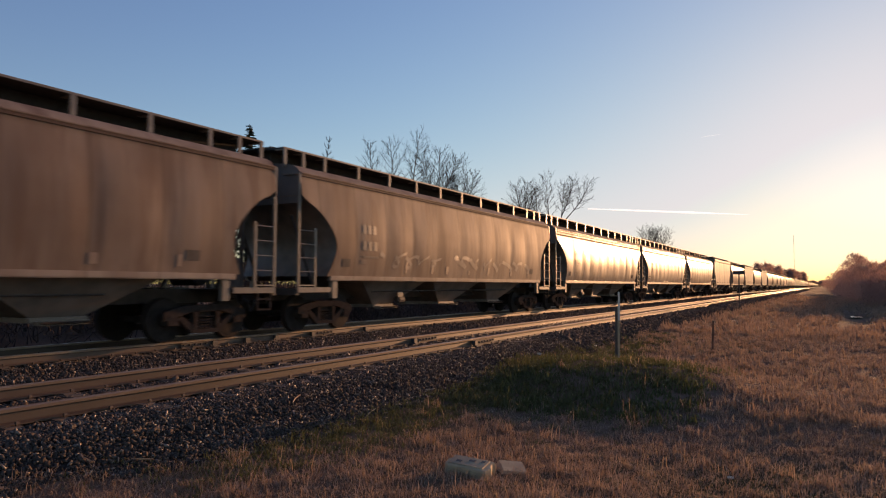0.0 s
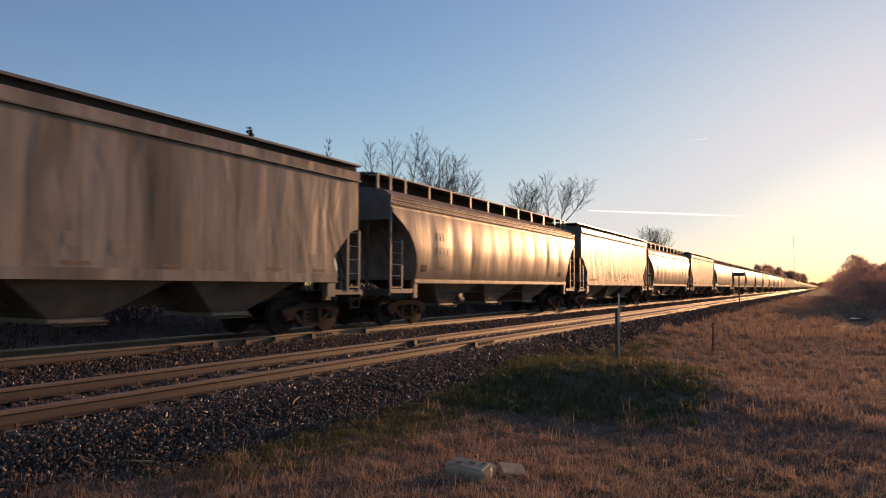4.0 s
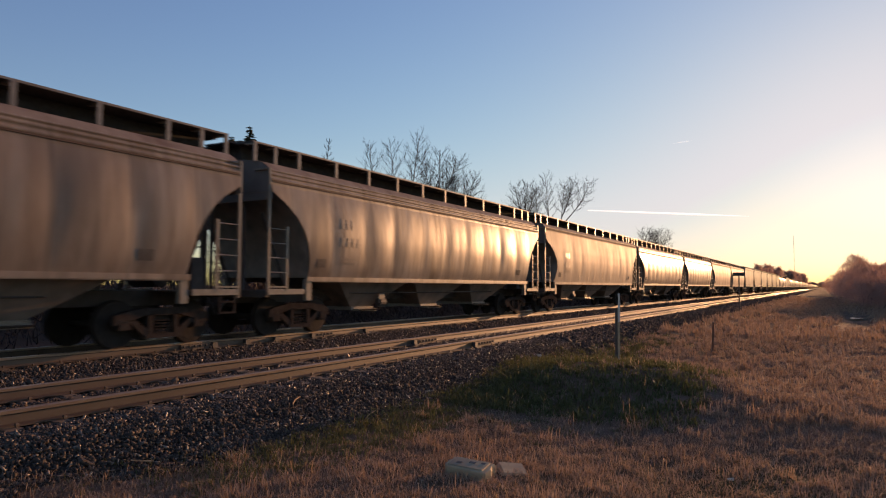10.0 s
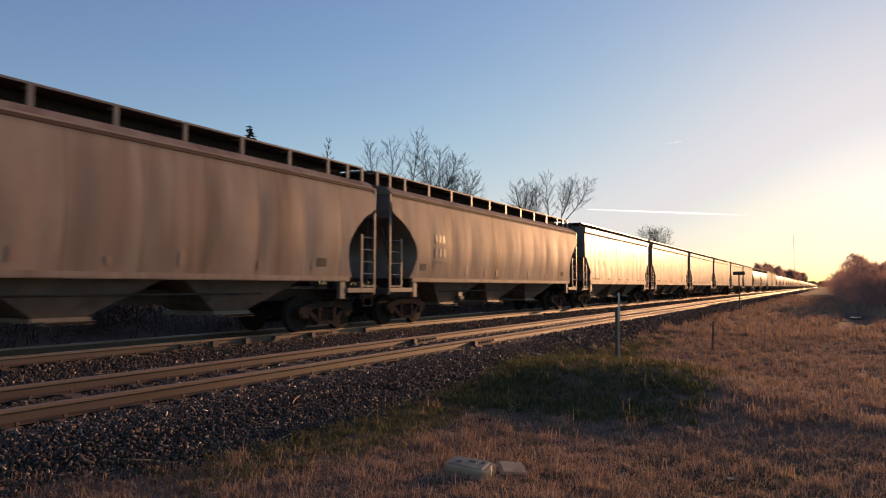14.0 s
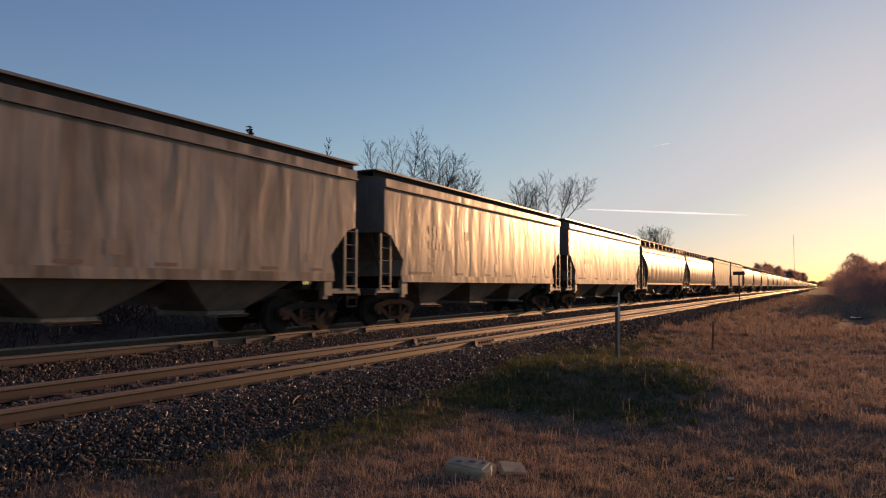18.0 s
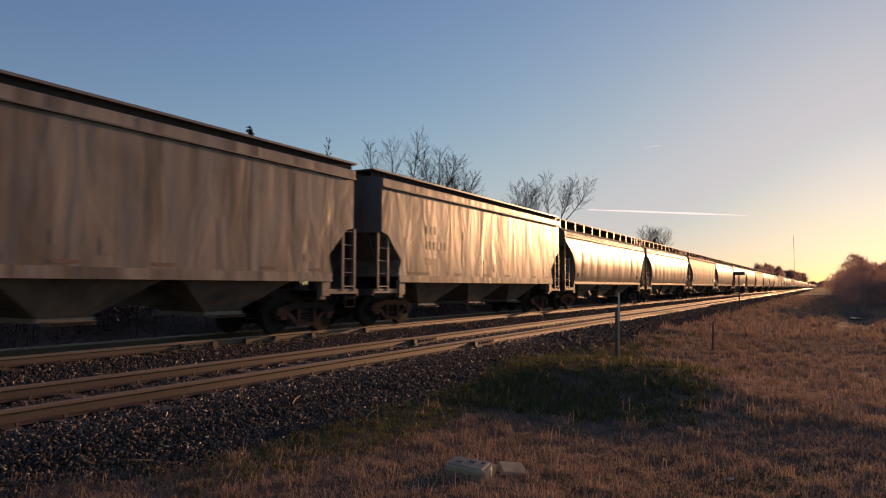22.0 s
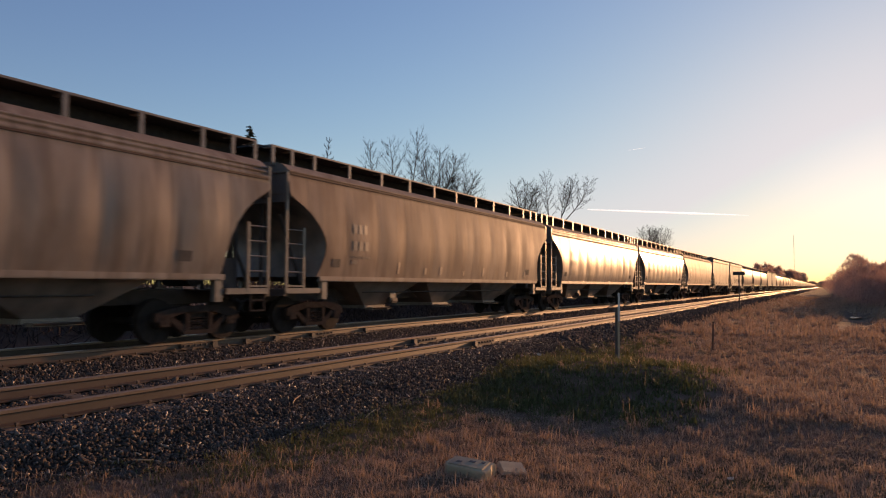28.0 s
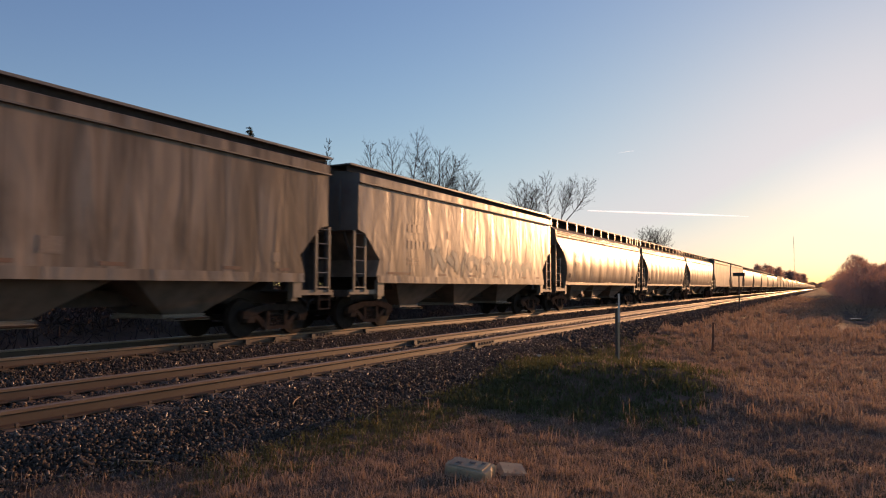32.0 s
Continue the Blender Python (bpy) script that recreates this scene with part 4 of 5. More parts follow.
def on_rail(y):
    """True where a rail stands, so that no stone lies on it."""
    d = np.min(np.abs(y[:, None] - np.array([Y_NEAR - 0.753, Y_NEAR + 0.753, Y_FAR - 0.753, Y_FAR + 0.753])[None]), axis=1)
    return d < 0.10


def scatter_stones(n, xa, xb, ya, yb, size, seed, lift=0.0, long=1.0):
    r = np.random.default_rng(seed)
    x = xa + (xb - xa) * r.random(n) ** 1.25
    y = r.uniform(ya, yb, n)
    y += np.where(y < 6.0, r.normal(0, 0.16, n), 0)
    keep = ~on_rail(y) & (y > shoulder(x) - 0.1 + 0.12 * np.sin(x * 1.7) + 0.08 * np.sin(x * 4.1))
    x, y = x[keep], y[keep]
    n = len(x)
    s = size * r.lognormal(0, 0.28, n)
    shapes = np.stack([stone_shape(i) for i in range(10)])
    v = shapes[r.integers(0, 10, n)] * s[:, None, None] * np.array([long, 1.0, 1.0])
    v = np.einsum("nij,nkj->nki", turns(n, r), v)
    v[:, :, 0] += x[:, None]
    v[:, :, 1] += y[:, None]
    v[:, :, 2] += (land(x, y) + s * 0.15 + lift + r.uniform(-0.008, 0.012, n))[:, None]
    f = CUBE[None] + (np.arange(n) * 8)[:, None, None]
    return v.reshape(-1, 3), f.reshape(-1, 4)


pieces = [scatter_stones(52000, 2.0, 22, 5.0, 7.0, 0.0185, 1), scatter_stones(20000, 2.0, 22, 7.18, 8.5, 0.020, 2),
          scatter_stones(30000, 3.0, 30, 8.68, 12.0, 0.023, 3), scatter_stones(7000, 18, 60, 5.4, 7.0, 0.045, 4),
          scatter_stones(5000, 20, 60, 8.68, 12.0, 0.05, 5),
          scatter_stones(12000, 50, 330, 5.3, 7.0, 0.085, 7), scatter_stones(3500, 55, 200, 8.68, 12.0, 0.075, 8), scatter_stones(3500, 4.0, 40, 12.2, 15.5, 0.045, 6)]


def join_stones(name, pieces, material, label):
    vs, fs, base = [], [], 0
    for v, f in pieces:
        vs.append(v)
        fs.append(f + base)
        base += len(v)
    return tagged(soup(name, np.concatenate(vs), np.concatenate(fs), material), label, "ballast", kind="stuff")


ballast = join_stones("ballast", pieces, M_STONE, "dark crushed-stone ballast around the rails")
join_stones("pale_ballast", [scatter_stones(3600, 2.0, 22, 5.0, 7.0, 0.0125, 51, 0.010, 1.9), scatter_stones(2600, 3.0, 30, 8.68, 12.0, 0.015, 52, 0.010, 1.9),
                             scatter_stones(400, 2.0, 22, 7.18, 8.5, 0.017, 53, 0.012, 1.8)],
            M_STONEP, "scattered paler flakes among the dark ballast")


# ---- grass ----
def blades(n, xa, xb, ya, yb, length, width, seed, lean, clump, power=1.4, where=None):
    """Bent blades in clumps: five vertices each."""
    r = np.random.default_rng(seed)
    m = max(1, n // clump)
    cx = xa + (xb - xa) * r.random(m) ** power
    cy = r.uniform(ya, yb, m)
    if where is not None:
        k = where(cx, cy, r)
        cx, cy = cx[k], cy[k]
        m = len(cx)
    n = m * clump
    grow = np.repeat(np.minimum(r.lognormal(0, 0.35, m), 1.8), clump)
    x = np.repeat(cx, clump) + r.normal(0, 0.05, n) * (1 + length * 2)
    y = np.repeat(cy, clump) + r.normal(0, 0.05, n) * (1 + length * 2)
    a = r.uniform(0, 2 * np.pi, n)
    h = length * grow * r.uniform(0.45, 1.2, n)
    t = np.clip(r.normal(lean, 0.35, n), 0.05, 1.45)
    ux, uy = np.cos(a), np.sin(a)
    px, py = -uy, ux
    w = width * r.uniform(0.6, 1.3, n)
    z = land(x, y) - 0.01
    mid = np.stack([x + ux * h * 0.5 * np.sin(t * 0.6), y + uy * h * 0.5 * np.sin(t * 0.6), z + h * 0.55 * np.cos(t * 0.6)], -1)
    tip = np.stack([x + ux * h * np.sin(t), y + uy * h * np.sin(t), z + h * np.cos(t) * 0.95], -1)
    p = np.stack([px * w, py * w, np.zeros(n)], -1)
    b = np.stack([x, y, z], -1)
    v = np.stack([b - p, b + p, mid + p * 0.8, mid - p * 0.8, tip], 1)
    k = (np.arange(n) * 5)[:, None]
    quads = k + np.array([0, 1, 2, 3])[None]
    tris = k + np.array([3, 2, 4, 4])[None]
    return v.reshape(-1, 3), quads, tris[:, :3]


def lawn(name, sets, material, label):
    vs, q, base = [], [], 0
    for v, quads, tris in sets:
        vs.append(v)
        q.append(np.concatenate([np.stack([quads[:, 0], quads[:, 1], quads[:, 2]], -1), np.stack([quads[:, 0], quads[:, 2], quads[:, 3]], -1), tris]) + base)
        base += len(v)
    return tagged(soup(name, np.concatenate(vs), np.concatenate(q), material), label, "grass", kind="stuff")


def greenness(x, y):
    """Where the turf is green: along the ballast and on the mound."""
    strip = smooth_step(3.6, 4.7, y + 0.9 * rough_land(x * 2.1, y * 2.1)) * smooth_step(3.0, 6.5, x)
    return np.clip(np.maximum(strip * smooth_step(26, 16, x), knoll((x - 11.6) * 0.75 + 12.9, y) * 1.5), 0, 1)


def is_green(x, y, r):
    return (r.random(len(x)) < greenness(x, y)) & (y < shoulder(x) + 0.1 + 0.2 * r.random(len(x)))


def is_dead(x, y, r):
    ditch = (x > 36) & (x < 63) & (np.abs(y + 1.8 * x / 53) < 0.8)
    return (r.random(len(x)) > 0.97 * greenness(x, y)) & (y < shoulder(x) + 0.1 - 0.2 * r.random(len(x))) & ~ditch


lawn("dead_grass", [blades(45000, -6, 3.0, -5, 5.6, 0.08, 0.004, 18, 1.15, 18, 1.0, is_dead), blades(14000, 2.8, 10, -5, -1.4, 0.08, 0.004, 19, 1.15, 18, 1.0, is_dead),
                    blades(16000, 2.2, 16, 4.2, 5.95, 0.08, 0.004, 17, 1.0, 14, 1.1, is_dead),
                    blades(170000, 2.8, 12, -1.5, 5.9, 0.082, 0.0027, 11, 1.05, 18, 1.15, is_dead),
                    blades(80000, 10, 30, -4.5, 5.9, 0.14, 0.006, 12, 0.8, 18, 1.3, is_dead),
                    blades(90000, 26, 150, -12, 5.9, 0.26, 0.016, 13, 0.6, 14, 1.5, is_dead)], M_DEAD,
     "matted reddish-brown dead grass on the lineside")
def is_tuft(x, y, r):
    return is_dead(x, y, r) & (rough_land(x * 5.3 + 3, y * 5.3) > 0.02)


lawn("grass_tufts", [blades(42000, 2.8, 13, -1.5, 5.6, 0.13, 0.0034, 15, 0.85, 34, 1.15, is_tuft),
                     blades(24000, 11, 34, -5, 5.6, 0.15, 0.007, 16, 0.9, 24, 1.3, is_tuft)], M_DEAD,
     "taller tufts of brown dead grass")
lawn("green_grass", [blades(36000, 2.4, 14, 4.2, 5.98, 0.085, 0.004, 23, 0.85, 16, 1.1, is_green),
                     blades(44000, 2.6, 12, 2.0, 5.95, 0.075, 0.004, 21, 0.8, 18, 1.0, is_green),
                     blades(44000, 9, 26, 1.5, 5.95, 0.11, 0.008, 22, 0.7, 14, 1.2, is_green)], M_GREEN,
     "low green grass along the ballast edge")
lawn("straw_stalks", [blades(600, 2.8, 14, -1.5, 6.0, 0.17, 0.0025, 31, 0.6, 3, 1.1),
                      blades(600, 12, 50, -7, 5.6, 0.22, 0.005, 32, 0.6, 3, 1.3)], M_STRAW, "scattered pale straw stalks in the turf")


# ---- trees and brush ----
def bare_tree(name, height, spread, seed, label, base=0.45, leaders=((0.0, 0.0, 0.0),), crook=0.06, stout=1.0):
    """A leafless tree: tapered leaders, limbs that fan out and curve up, forked twigs. spread: the crown's half width.
    leaders: tilt and direction in radians, and the height, as a share, at which each leaves the trunk."""
    r = random.Random(seed)
    trunk, twigs = Form(), Form()

    def shoot(form, p, d, length, r0, r1, steps, lift, sides, crook=crook):
        """A bending, tapering shoot; returns its points, directions and radii."""
        out = []
        for i in range(steps):
            d = (d + Vector((r.gauss(0, crook), r.gauss(0, crook), lift / steps))).normalized()
            q = p + d * (length / steps)
            a, b = r0 + (r1 - r0) * i / steps, r0 + (r1 - r0) * (i + 1) / steps
            form.tube(p, q, a, b, n=sides, caps=False)
            p = q
            out.append((p, d, b))
        return out

    def beside(d, angle, turn):
        o = d.orthogonal().normalized()
        o = (o * math.cos(turn) + d.cross(o) * math.sin(turn)).normalized()
        return (d * math.cos(angle) + o * math.sin(angle)).normalized()

    fine = 0.0085 * stout
    for tilt, way, start in leaders:
        top = height * (1.0 - 0.05 * (tilt > 0))
        p = Vector((0, 0, -0.2)) if start == 0 else min((q for q, _, _ in stem), key=lambda q: abs(q.z - height * start))
        d = Vector((math.sin(tilt) * math.cos(way), math.sin(tilt) * math.sin(way), math.cos(tilt)))
        n = 26 if start == 0 else 14
        rad = height * 0.0085 * stout * (1.0 if start == 0 else 0.6)
        spine = shoot(trunk, p, d, (top - p.z) / max(0.6, math.cos(tilt * 0.6)), rad, fine * 1.2, n, 0.12 + tilt * 0.8, 7, crook * 0.4)
        if start == 0:
            stem = spine
        turn = r.uniform(0, 6.28)
        for i, (p, d, rad) in enumerate(spine):
            share = p.z / height
            if share < base or i == n - 1:
                continue
            for _ in range(3 if share > base + 0.05 else 2):
                turn += 2.4 + r.gauss(0, 0.3)
                left = (height - p.z) / height / (1 - base)
                reach = spread * (0.35 + 0.95 * left ** 0.7) * r.uniform(0.7, 1.15)
                limb = shoot(twigs, p, beside(d, r.uniform(0.7, 1.1), turn), reach, max(rad * 0.55, fine * 1.5), fine, 6, 0.5, 4)
                for k, (q, e, w) in enumerate(limb):
                    for _ in range(2 if k in (2, 4) else 1):
                        twig = shoot(twigs, q, beside(e, r.uniform(0.4, 0.85), r.uniform(0, 6.28)), reach * r.uniform(0.22, 0.45), max(fine * 0.8, w * 0.6), fine * 0.6, 3, 0.35, 3)
                        for q2, e2, w2 in twig[:2]:
                            if r.random() < 0.8:
                                shoot(twigs, q2, beside(e2, r.uniform(0.4, 0.8), r.uniform(0, 6.28)), reach * r.uniform(0.1, 0.22), fine * 0.6, fine * 0.45, 2, 0.2, 3)
    root = tagged(new(name), label, "tree", "bare trees behind the train")
    part("trunk", trunk, M_BARK, root, "grey tapered trunk and limbs")
    part("crown", twigs, M_TWIG, root, "bare brown twigs")
    return root


TREE_LABEL = "leafless deciduous tree with fine upright twigs"
tree_kinds = [bare_tree("bare_tree", 12.8, 1.6, 4, TREE_LABEL, base=0.6),
              bare_tree("bare_tree", 11.5, 1.5, 9, TREE_LABEL, base=0.6, leaders=((0.0, 0.0, 0.0), (0.45, 1.2, 0.6), (0.5, 4.1, 0.66))),
              bare_tree("bare_tree", 14.8, 1.5, 31, "broad leafless tree with crooked leaning limbs", base=0.66, crook=0.11, stout=1.05,
                        leaders=((0.05, 0.0, 0.0), (0.8, 0.1, 0.58), (0.5, 0.6, 0.62))),
              bare_tree("bare_tree", 10.0, 0.6, 23, "slender leafless young tree", base=0.55)]
TREES = [(41.9, 26, 12.4, 0, 20), (40.3, 26, 11.5, 0, 140), (36.9, 26, 10.5, 0, 250), (45.9, 26, 11.7, 1, 75), (49.5, 26, 10.7, 1, 200),
         (31.4, 26, 10.0, 3, 40), (63.0, 26, 11.6, 1, 100), (66.4, 26, 11.3, 0, 250), (71.3, 26, 13.7, 0, 120), (75.2, 26, 14.6, 2, -70),
         (118.8, 26, 11.4, 1, 60), (122.8, 26, 11.2, 0, 130), (128.6, 26, 12.0, 1, 220),
         (9.5, 24, 6.6, 3, 10), (12.5, 22, 6.2, 1, 90), (15.5, 25, 7.2, 0, 170), (19.0, 23, 6.6, 3, 240), (24, 24, 6.8, 1, 320),
         (6.0, 26, 6.8, 1, 50), (28, 27, 7.2, 0, 110)]
HEIGHT = (12.8, 11.5, 14.8, 10.0)
used = set()
for x, y, h, k, turn in TREES:
    ground_z = float(land(x, y))
    m = pose(x, y, ground_z, 0, 0, turn)
    if k in used:
        t = copy_thing(tree_kinds[k], m)
    else:
        t = tree_kinds[k]
        t.matrix_basis = m
        used.add(k)
    t.scale = ((h - ground_z) / HEIGHT[k],) * 3


def spruce(x, y, height, seed):
    r = random.Random(seed)
    root = tagged(new("spruce"), "dark narrow spruce tree behind the train", "tree")
    root.matrix_basis = pose(x, y, float(land(x, y)))
    part("trunk", Form().tube((0, 0, -0.2), (0, 0, height), 0.2, 0.015, n=7), M_BARK, root)
    f = Form()
    z = height * 0.12
    while z < height - 0.1:
        reach = (height - z) * 0.3 + 0.16
        for i in range(9):
            a = r.uniform(0, 6.283)
            d = Vector((math.cos(a), math.sin(a), r.uniform(-0.25, 0.2)))
            p = Vector((0, 0, min(height - 0.05, z + r.uniform(-0.2, 0.2))))
            e = p + d * reach * r.uniform(0.6, 1.1)
            for k in range(7):
                q = p.lerp(e, (k + 0.6) / 7)
                s = 0.18 * (1.15 - k / 7) + 0.03
                o = Vector((-d.y, d.x, 0)) * s
                b = len(f.v)
                f.v += [tuple(q - o - d * 0.05), tuple(q + d * s), tuple(q + o - d * 0.05), tuple(q + Vector((0, 0, -0.10 * r.random())))]
                f.f += [(b, b + 1, b + 3), (b + 1, b + 2, b + 3)]
        z += 0.16 + 0.1 * r.random()
    part("crown", f, M_SPRUCE, root, "dense dark green needle boughs")


spruce(33.9, 34, 11.75, 3)
spruce(34.2, 36, 11.3, 6)


def brush_mesh(seed, n, rx, ry, h, twig):
    """Tangled leafless stems: slender triangles within a lumpy dome."""
    r = np.random.default_rng(seed)
    m = 7
    cx, cy = r.uniform(-0.6, 0.6, m) * rx, r.uniform(-0.6, 0.6, m) * ry
    ch = h * r.uniform(0.55, 1.0, m)
    k = r.integers(0, m, n)
    u, a = r.random(n) ** 0.5, r.uniform(0, 2 * np.pi, n)
    z = ch[k] * r.random(n) ** 0.75
    w = np.sqrt(np.clip(1 - (z / ch[k]) ** 2.2, 0.02, 1))
    p = np.stack([cx[k] + u * np.cos(a) * rx * 0.5 * w, cy[k] + u * np.sin(a) * ry * 0.5 * w, z], -1)
    d = np.stack([r.normal(0, 0.6, n), r.normal(0, 0.6, n), np.abs(r.normal(0.8, 0.4, n))], -1)
    d /= np.linalg.norm(d, axis=1)[:, None]
    o = np.cross(d, r.normal(size=(n, 3)))
    o /= np.linalg.norm(o, axis=1)[:, None]
    l = twig * r.uniform(0.5, 1.5, n)[:, None]
    v = np.stack([p - o * twig * 0.045, p + o * twig * 0.045, p + d * l], 1)
    v[:, :, 2] = np.maximum(v[:, :, 2], -0.1)
    return v.reshape(-1, 3), np.arange(n * 3).reshape(-1, 3)


def bush(name, x, y, rx, ry, h, n, seed, label, twig=0.5):
    v, f = brush_mesh(seed, n, rx, ry, h, twig)
    root = tagged(new(name), label, "bush")
    root.matrix_basis = pose(x, y, float(land(x, y)))
    crown = soup("crown", v, f, M_SCRUB)
    crown.parent = root
    stems = Form()
    r = random.Random(seed)
    for _ in range(9):
        a = Vector((r.uniform(-0.5, 0.5) * rx, r.uniform(-0.5, 0.5) * ry, -0.15))
        stems.tube(a, a + Vector((r.gauss(0, 0.4), r.gauss(0, 0.4), h * r.uniform(0.4, 0.7))), 0.05, 0.02, n=4)
    part("stems", stems, M_BARK, root)
    return root


# scrub on the near side, between the ditch and the setting sun
for i, (x, y, rx, ry, h, n) in enumerate(((66, -8.5, 5, 4, 3.3, 6000), (80, -6.6, 7, 4.5, 4.2, 8000), (98, -6.2, 8, 5, 5.9, 9000), (116, -6.6, 9, 5, 7.0, 9000),
                                          (136, -6.4, 9, 5, 6.7, 8000), (160, -6.2, 12, 5, 6.4, 8000), (190, -6, 14, 6, 6.6, 8000),
                                          (225, -6, 16, 6, 7.0, 7000), (270, -6.5, 22, 6, 7.2, 7000), (330, -7, 30, 7, 7.5, 7000),
                                          (400, -6, 34, 7, 7.5, 6000), (480, -5, 40, 7, 8, 6000), (580, -4.5, 50, 7, 8, 6000))):
    bush("scrub_bush", x, y, rx, ry, h, n, 40 + i, "dense leafless scrub bush against the low sun", 0.55)

# tangled brush behind the train, and the woods at the line's far end
def brush_belt(name, spans, n, label, twig, material):
    vs, fs, base = [], [], 0
    for i, (x, y, rx, ry, h) in enumerate(spans):
        v, f = brush_mesh(70 + i, n, rx, ry, h, twig)
        v = v + np.array([x, y, float(land(x, y))])
        vs.append(v)
        fs.append(f + base)
        base += len(v)
    tagged(soup(name, np.concatenate(vs), np.concatenate(fs), material), label, "brush", kind="stuff")


brush_belt("brush_belt", [(1 + i * 3.4, 20.2 + (i * 37 % 5) * 0.5, 4.6, 2.6, 2.0 + (i * 53 % 7) * 0.14) for i in range(50)], 2600,
           "tangled brown brush along the far side of the railway", 0.45, M_BRUSH)
brush_belt("far_woods", [(415 + i * 25, 33.5 - i * 1.75, 22, 7, 13.6 - i * 0.2 + (i * 31 % 5) * 0.3) for i in range(10)]
           + [(1700 + i * 20, -14 + i * 12, 20, 16, 13 + (i * 3 % 4)) for i in range(5)], 5000,
           "distant leafless woods at the end of the line", 2.2, M_SCRUB)

# ---- small things beside the track ----
def marker_post(x, y):
    root = tagged(new("marker_post"), "grey steel lineside marker post with a white upper edge", "post")
    z = float(land(x, y)) + 0.09
    root.matrix_basis = pose(x, y, z, 0, 0, 18)
    root.scale = (1.0, 0.8, 1.0)
    f = Form().box(-0.02, 0.0, -0.05, 0.05, -0.45, 1.22).box(-0.02, 0.05, -0.055, -0.047, -0.45, 1.22).box(-0.02, 0.05, 0.047, 0.055, -0.45, 1.22)
    part("channel", f, M_GALV, root, "galvanised channel post")
    part("blade", Form().box(-0.036, -0.026, -0.085, -0.03, 0.9, 1.56), M_WHITE, root, "narrow white marker blade")
    # pale colour painted in for the edge that catches the sun
    part("edge_strip", Form().box(-0.026, -0.021, -0.072, -0.012, 0.0, 1.22), M_CONC, root, "pale strip for the post's sunlit edge")
    for k in (1.0, 1.15):
        part("bolt", Form().tube((-0.03, -0.05, k), (0.03, -0.05, k), 0.012, n=6), M_PLATE, root)


marker_post(15.9, 4.22)

stake = tagged(new("stake"), "short rusty steel stake in the dead grass", "stake")
stake.matrix_basis = pose(19.3, 2.61, float(land(19.3, 2.61)), 2, -2, 15)
part("shaft", Form().box(-0.03, 0.03, -0.025, 0.025, -0.2, 0.78, 0.8).box(-0.035, 0.0, -0.03, 0.03, 0.4, 0.5), M_STAKE, stake)
part("cap", Form().box(-0.032, 0.032, -0.028, 0.028, 0.78, 0.81), M_PLATE, stake)

sign = tagged(new("lineside_sign"), "dark lineside sign board on a thin steel post", "sign")
sign.matrix_basis = pose(52, 5.2, float(land(52, 5.2)), 0, 0, -20)
part("pole", Form().tube((0, 0, -0.3), (0, 0, 2.75), 0.045, n=8), M_SIGN, sign, "thin steel post")
part("board", Form().box(-0.03, 0.03, -0.42, 0.42, 2.55, 2.80), M_SIGN, sign, "dark flat sign board")

slab = tagged(new("concrete_slab"), "broken pale concrete cover lying in dead grass", "slab")
slab.matrix_basis = pose(5.68, 2.88, float(land(5.68, 2.88)) + 0.055, 4, -5, 4)
f = Form()
rim = [(-0.13, -0.21), (-0.02, -0.225), (0.07, -0.20), (0.13, -0.21), (0.15, -0.12), (0.14, -0.02), (0.15, 0.10), (0.12, 0.21), (0.06, 0.195), (0.02, 0.22), (-0.08, 0.21), (-0.13, 0.17), (-0.12, 0.02), (-0.135, -0.1)]
f.loft([[(x * k, y * k, z) for x, y in rim] for k, z in ((1.0, -0.07), (1.0, 0.035), (0.975, 0.05), (0.94, 0.056))], closed=True)
f.f.append(tuple(3 * len(rim) + i for i in range(len(rim))))
part("block", f, M_CONC, slab, "weathered cast block with broken edges")
part("lid", Form().box(-0.10, 0.11, -0.17, 0.175, 0.055, 0.068, 0.96), M_CONC, slab, "shallow raised lid")
# flat dark pads; the shade of hollow slots is put into their colour
for x, y, w in ((-0.02, 0.09, 0.05), (0.03, -0.02, 0.06), (0.05, -0.12, 0.035)):
    part("recess", Form().box(x - 0.02, x + 0.02, y - w / 2, y + w / 2, 0.064, 0.071), M_SIGN, slab, "dark pad painted as a shaded lifting slot")
chip = tagged(new("concrete_slab"), "thin tilted concrete fragment half buried in grass", "slab")
chip.matrix_basis = pose(6.02, 2.60, float(land(6.02, 2.60)) + 0.012, 6, -8, 35)
part("fragment", Form().frustum((-0.14, 0.16, -0.13, 0.15), (-0.10, 0.15, -0.12, 0.10), -0.05, 0.03), M_CONC, chip)

for i, (x, y, s) in enumerate(((18.8, 5.6, 0.06), (14.86, 5.75, 0.07), (7.07, 0.81, 0.03), (9.4, 5.5, 0.035), (5.2, 5.75, 0.03))):
    v = stone_shape(90 + i) * s
    me = bpy.data.meshes.new("pale_stone")
    me.from_pydata([tuple(p) for p in v], [], [tuple(int(k) for k in q) for q in CUBE])
    me.materials.append(M_WHITE if i < 3 else M_CONC)
    ob = tagged(new("pale_stone", me), "small pale stone lying on the lineside", "stone", "pale stones")
    ob.matrix_basis = pose(x, y, float(land(x, y)) + s * 0.35, i * 20, 10, i * 50)

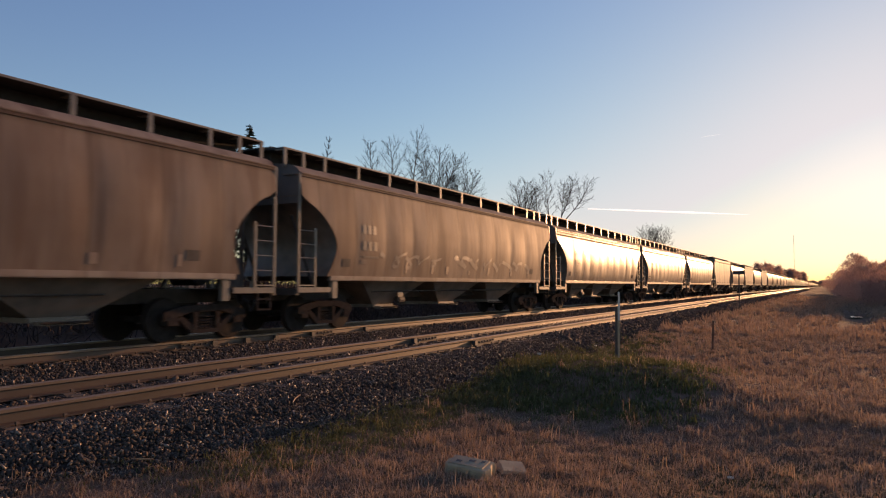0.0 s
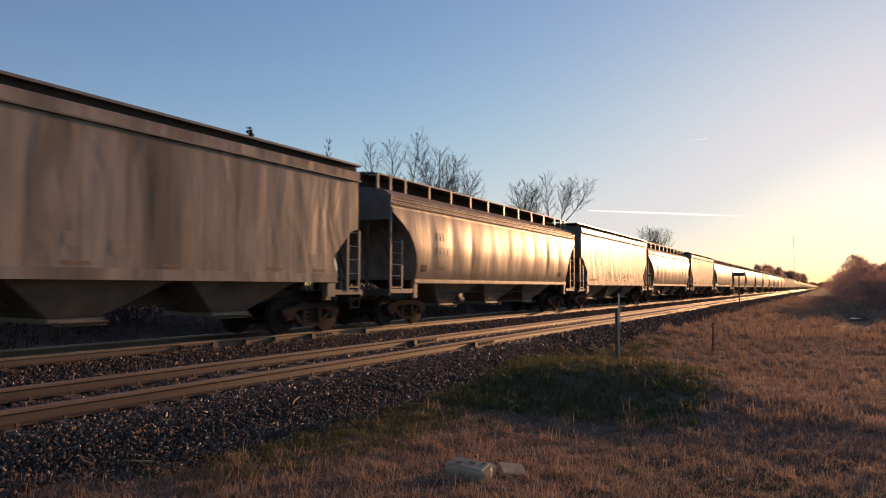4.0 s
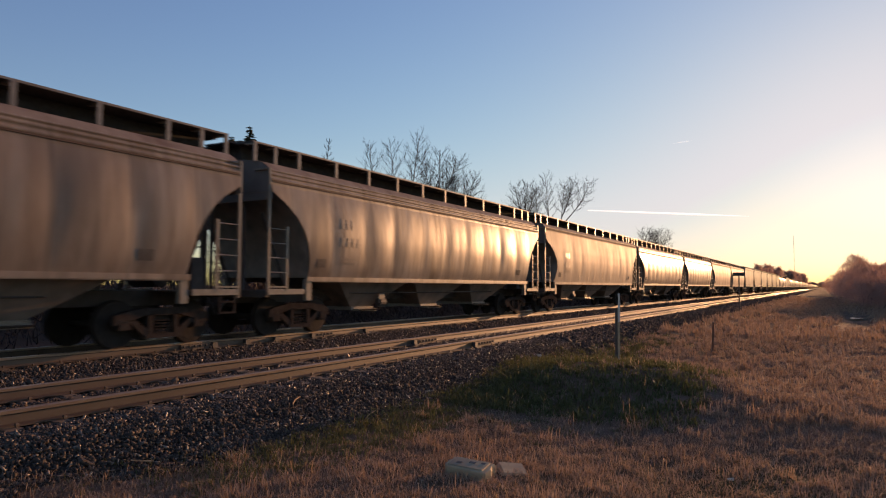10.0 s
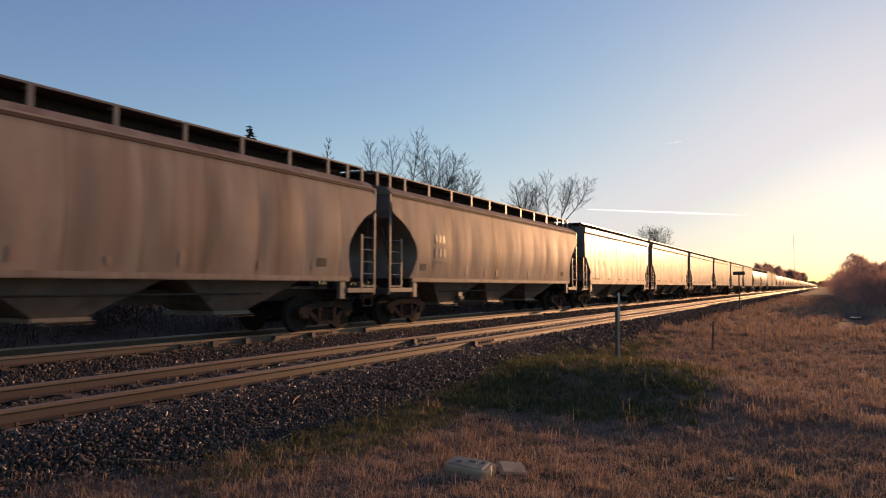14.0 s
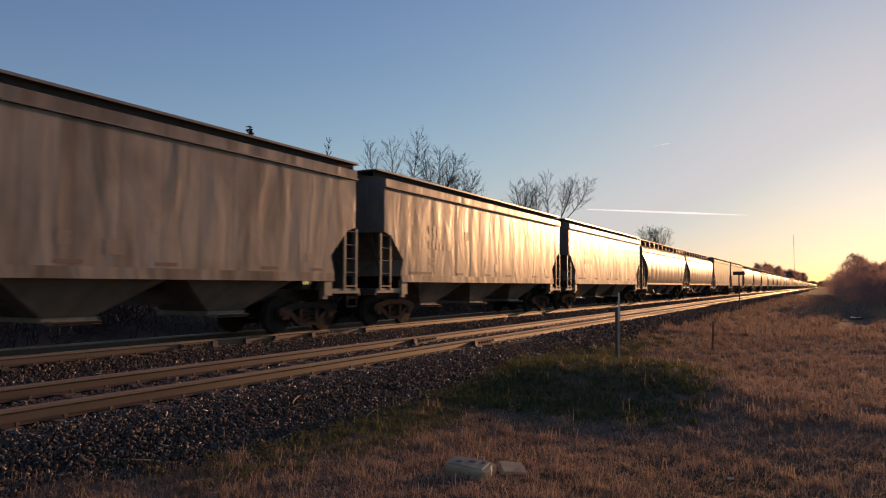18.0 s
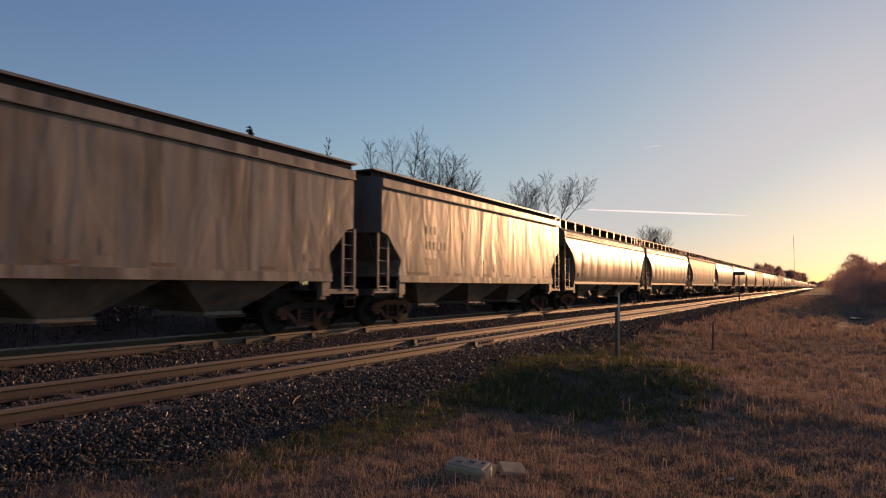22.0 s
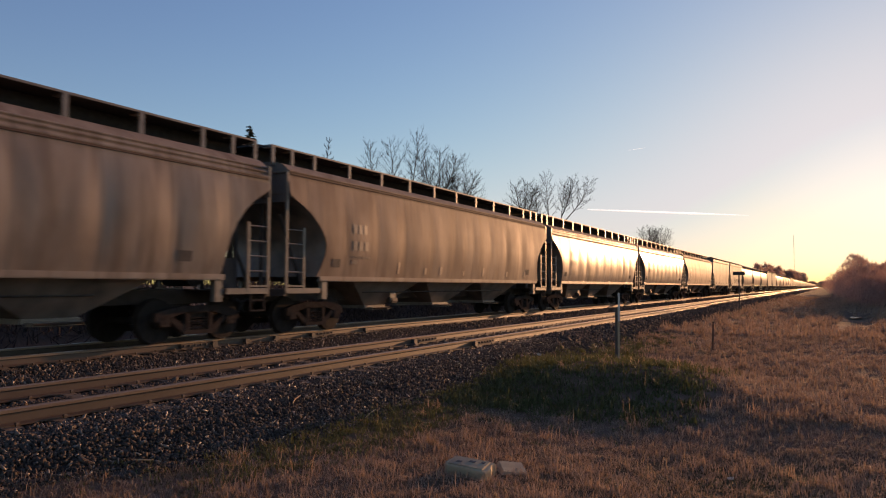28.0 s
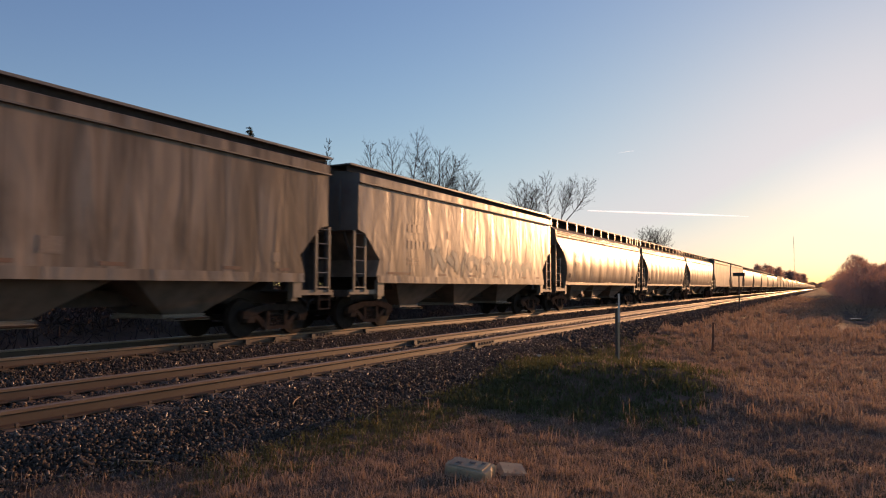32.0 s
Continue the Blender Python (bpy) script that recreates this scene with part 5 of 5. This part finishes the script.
# a few loose sticks on the ballast
for i, (x, y, l, a) in enumerate(((6.9, 6.0, 0.34, 25), (7.5, 5.25, 0.40, 15), (3.9, 5.85, 0.28, 80), (4.3, 5.6, 0.2, 150))):
    f = Form().tube((-l / 2, 0, 0), (0, 0.02, 0.012), 0.008, 0.009, n=5).tube((0, 0.02, 0.012), (l / 2, 0, 0.02), 0.009, 0.005, n=5)
    ob = tagged(new("stick", f.mesh("stick", M_STRAW)), "dry broken stick lying on ballast", "stick", "loose sticks")
    ob.matrix_basis = pose(x, y, float(land(x, y)) + 0.035, 0, -4, a)

f = Form()
ring = [(0.16 * math.cos(t) * (1 + 0.25 * math.sin(3 * t)), 0.75 * math.sin(t) * (1 + 0.15 * math.cos(2 * t)), 0) for t in np.linspace(0, 2 * math.pi, 25)[:-1]]
f.v += ring
f.f.append(tuple(range(24)))
puddle = tagged(new("water", f.mesh("water", M_WATER)), "narrow ditch puddle that mirrors the evening sky", "water", kind="structure")
puddle.scale = (9, 0.62, 1)
puddle.location = (60.6, -2.06, -1.10)

# ---- far away: a mast and two vapour trails ----
mast = tagged(new("radio_mast"), "thin distant guyed radio mast", "mast")
mast.matrix_basis = pose(900, 30, -1)
f = Form()
for i in range(3):
    a = i * 2.094
    f.tube((0.24 * math.cos(a), 0.24 * math.sin(a), 0), (0.24 * math.cos(a), 0.24 * math.sin(a), 62), 0.06, n=4)
part("lattice", f, M_SIGN, mast)
f = Form()
for i in range(30):
    a, b = (i % 3) * 2.094, ((i + 1) % 3) * 2.094
    f.tube((0.24 * math.cos(a), 0.24 * math.sin(a), i * 2.05), (0.24 * math.cos(b), 0.24 * math.sin(b), i * 2.05 + 2.05), 0.03, n=3)
tagged(part("bracing", f, M_SIGN, mast), kind="stuff")


def trail(name, a, b, widths, label, seed):
    """A thin vapour trail from a to b, lumpy along its length."""
    r = random.Random(seed)
    a, b = Vector(a), Vector(b)
    mid = (a + b) / 2
    d = (b - a).normalized()
    s = d.cross(Vector((1, 0, 0))).normalized()
    w = d.cross(s)
    rings = []
    n = 24
    for i in range(n + 1):
        u = i / n
        rad = lerp(widths, u) * r.uniform(0.85, 1.15)
        p = a.lerp(b, u) - mid
        rings.append([tuple(p + (s * math.cos(t) + w * math.sin(t)) * rad) for t in [k * math.pi / 4 for k in range(8)]])
    f = Form()
    f.loft(rings, closed=True)
    ob = new(name, f.mesh(name, M_CONTRAIL, smooth=True))
    ob.location = mid
    return tagged(ob, label, "vapour trail")


long_trail = trail("vapour_trail", (2849, 877, 327), (2975, 256, 284), ((0, 1.6), (0.3, 3.4), (0.7, 3.8), (0.92, 1.8), (1.0, 0.4)),
                   "long thin vapour trail with its own glow in the clear sky", 2)
short_trail = trail("vapour_trail", (2908, 424, 601), (2917, 354, 607), ((0, 0.15), (0.7, 0.5), (1.0, 0.2)),
                    "short faint vapour trail of a distant aircraft", 5)


def motions():
    # slack runs in and out: seconds, and how far the train then lags behind an even run, in metres
    lag = ((0, 0.15), (1, 0.25), (2, 0.55), (3, 0.05), (4.5, 0.05), (6, 0.15), (7, 0.3), (8, 0.0), (9, -0.05), (10, 0.1), (11, 0.1), (12, 0.2),
           (13, 0.15), (14, 0.0), (15.5, 0.1), (17, 0.2), (18, -0.05), (19, 0.1), (20, 0.45), (21, 0.05), (22, 0.0), (23, 0.2), (24, 0.55),
           (25, 0.35), (26.5, 0.2), (28, 0.15), (29, 0.05), (30, 0.27), (31, 0.0), (32, -0.1))
    for car, (x, k) in zip(cars, TRAIN):
        walk(car, [(t, pose(x - t * SPEED + d, Y_FAR, 0)) for t, d in lag])
    # every wheelset turns alike: one set of keys for each end of a truck, which all the trucks share
    turned = {}
    for car in cars[:NEAR_CARS]:
        for truck in [o for o in car.children if o.name.startswith("truck")]:
            for w in [o for o in truck.children if o.name.startswith("wheelset")]:
                x = round(w.matrix_basis.translation.x, 3)
                if x not in turned:
                    turn = -math.degrees(SPEED / WHEEL_R / FPS)
                    walk(w, [(i / FPS, pose(x, 0, WHEEL_R, 0, turn * i, 0)) for i in range(32 * FPS + 1)])
                    turned[x] = w.animation_data
                else:
                    w.rotation_mode = "QUATERNION"
                    keys = w.animation_data_create()
                    keys.action = turned[x].action
                    keys.action_slot = turned[x].action_slot
    a, b = Vector((2912, 389, 604)), Vector((2858, 713, 567))
    walk(short_trail, [(t, Matrix.Translation(a.lerp(b, t / 32))) for t in (0, 16, 32)])


motions()
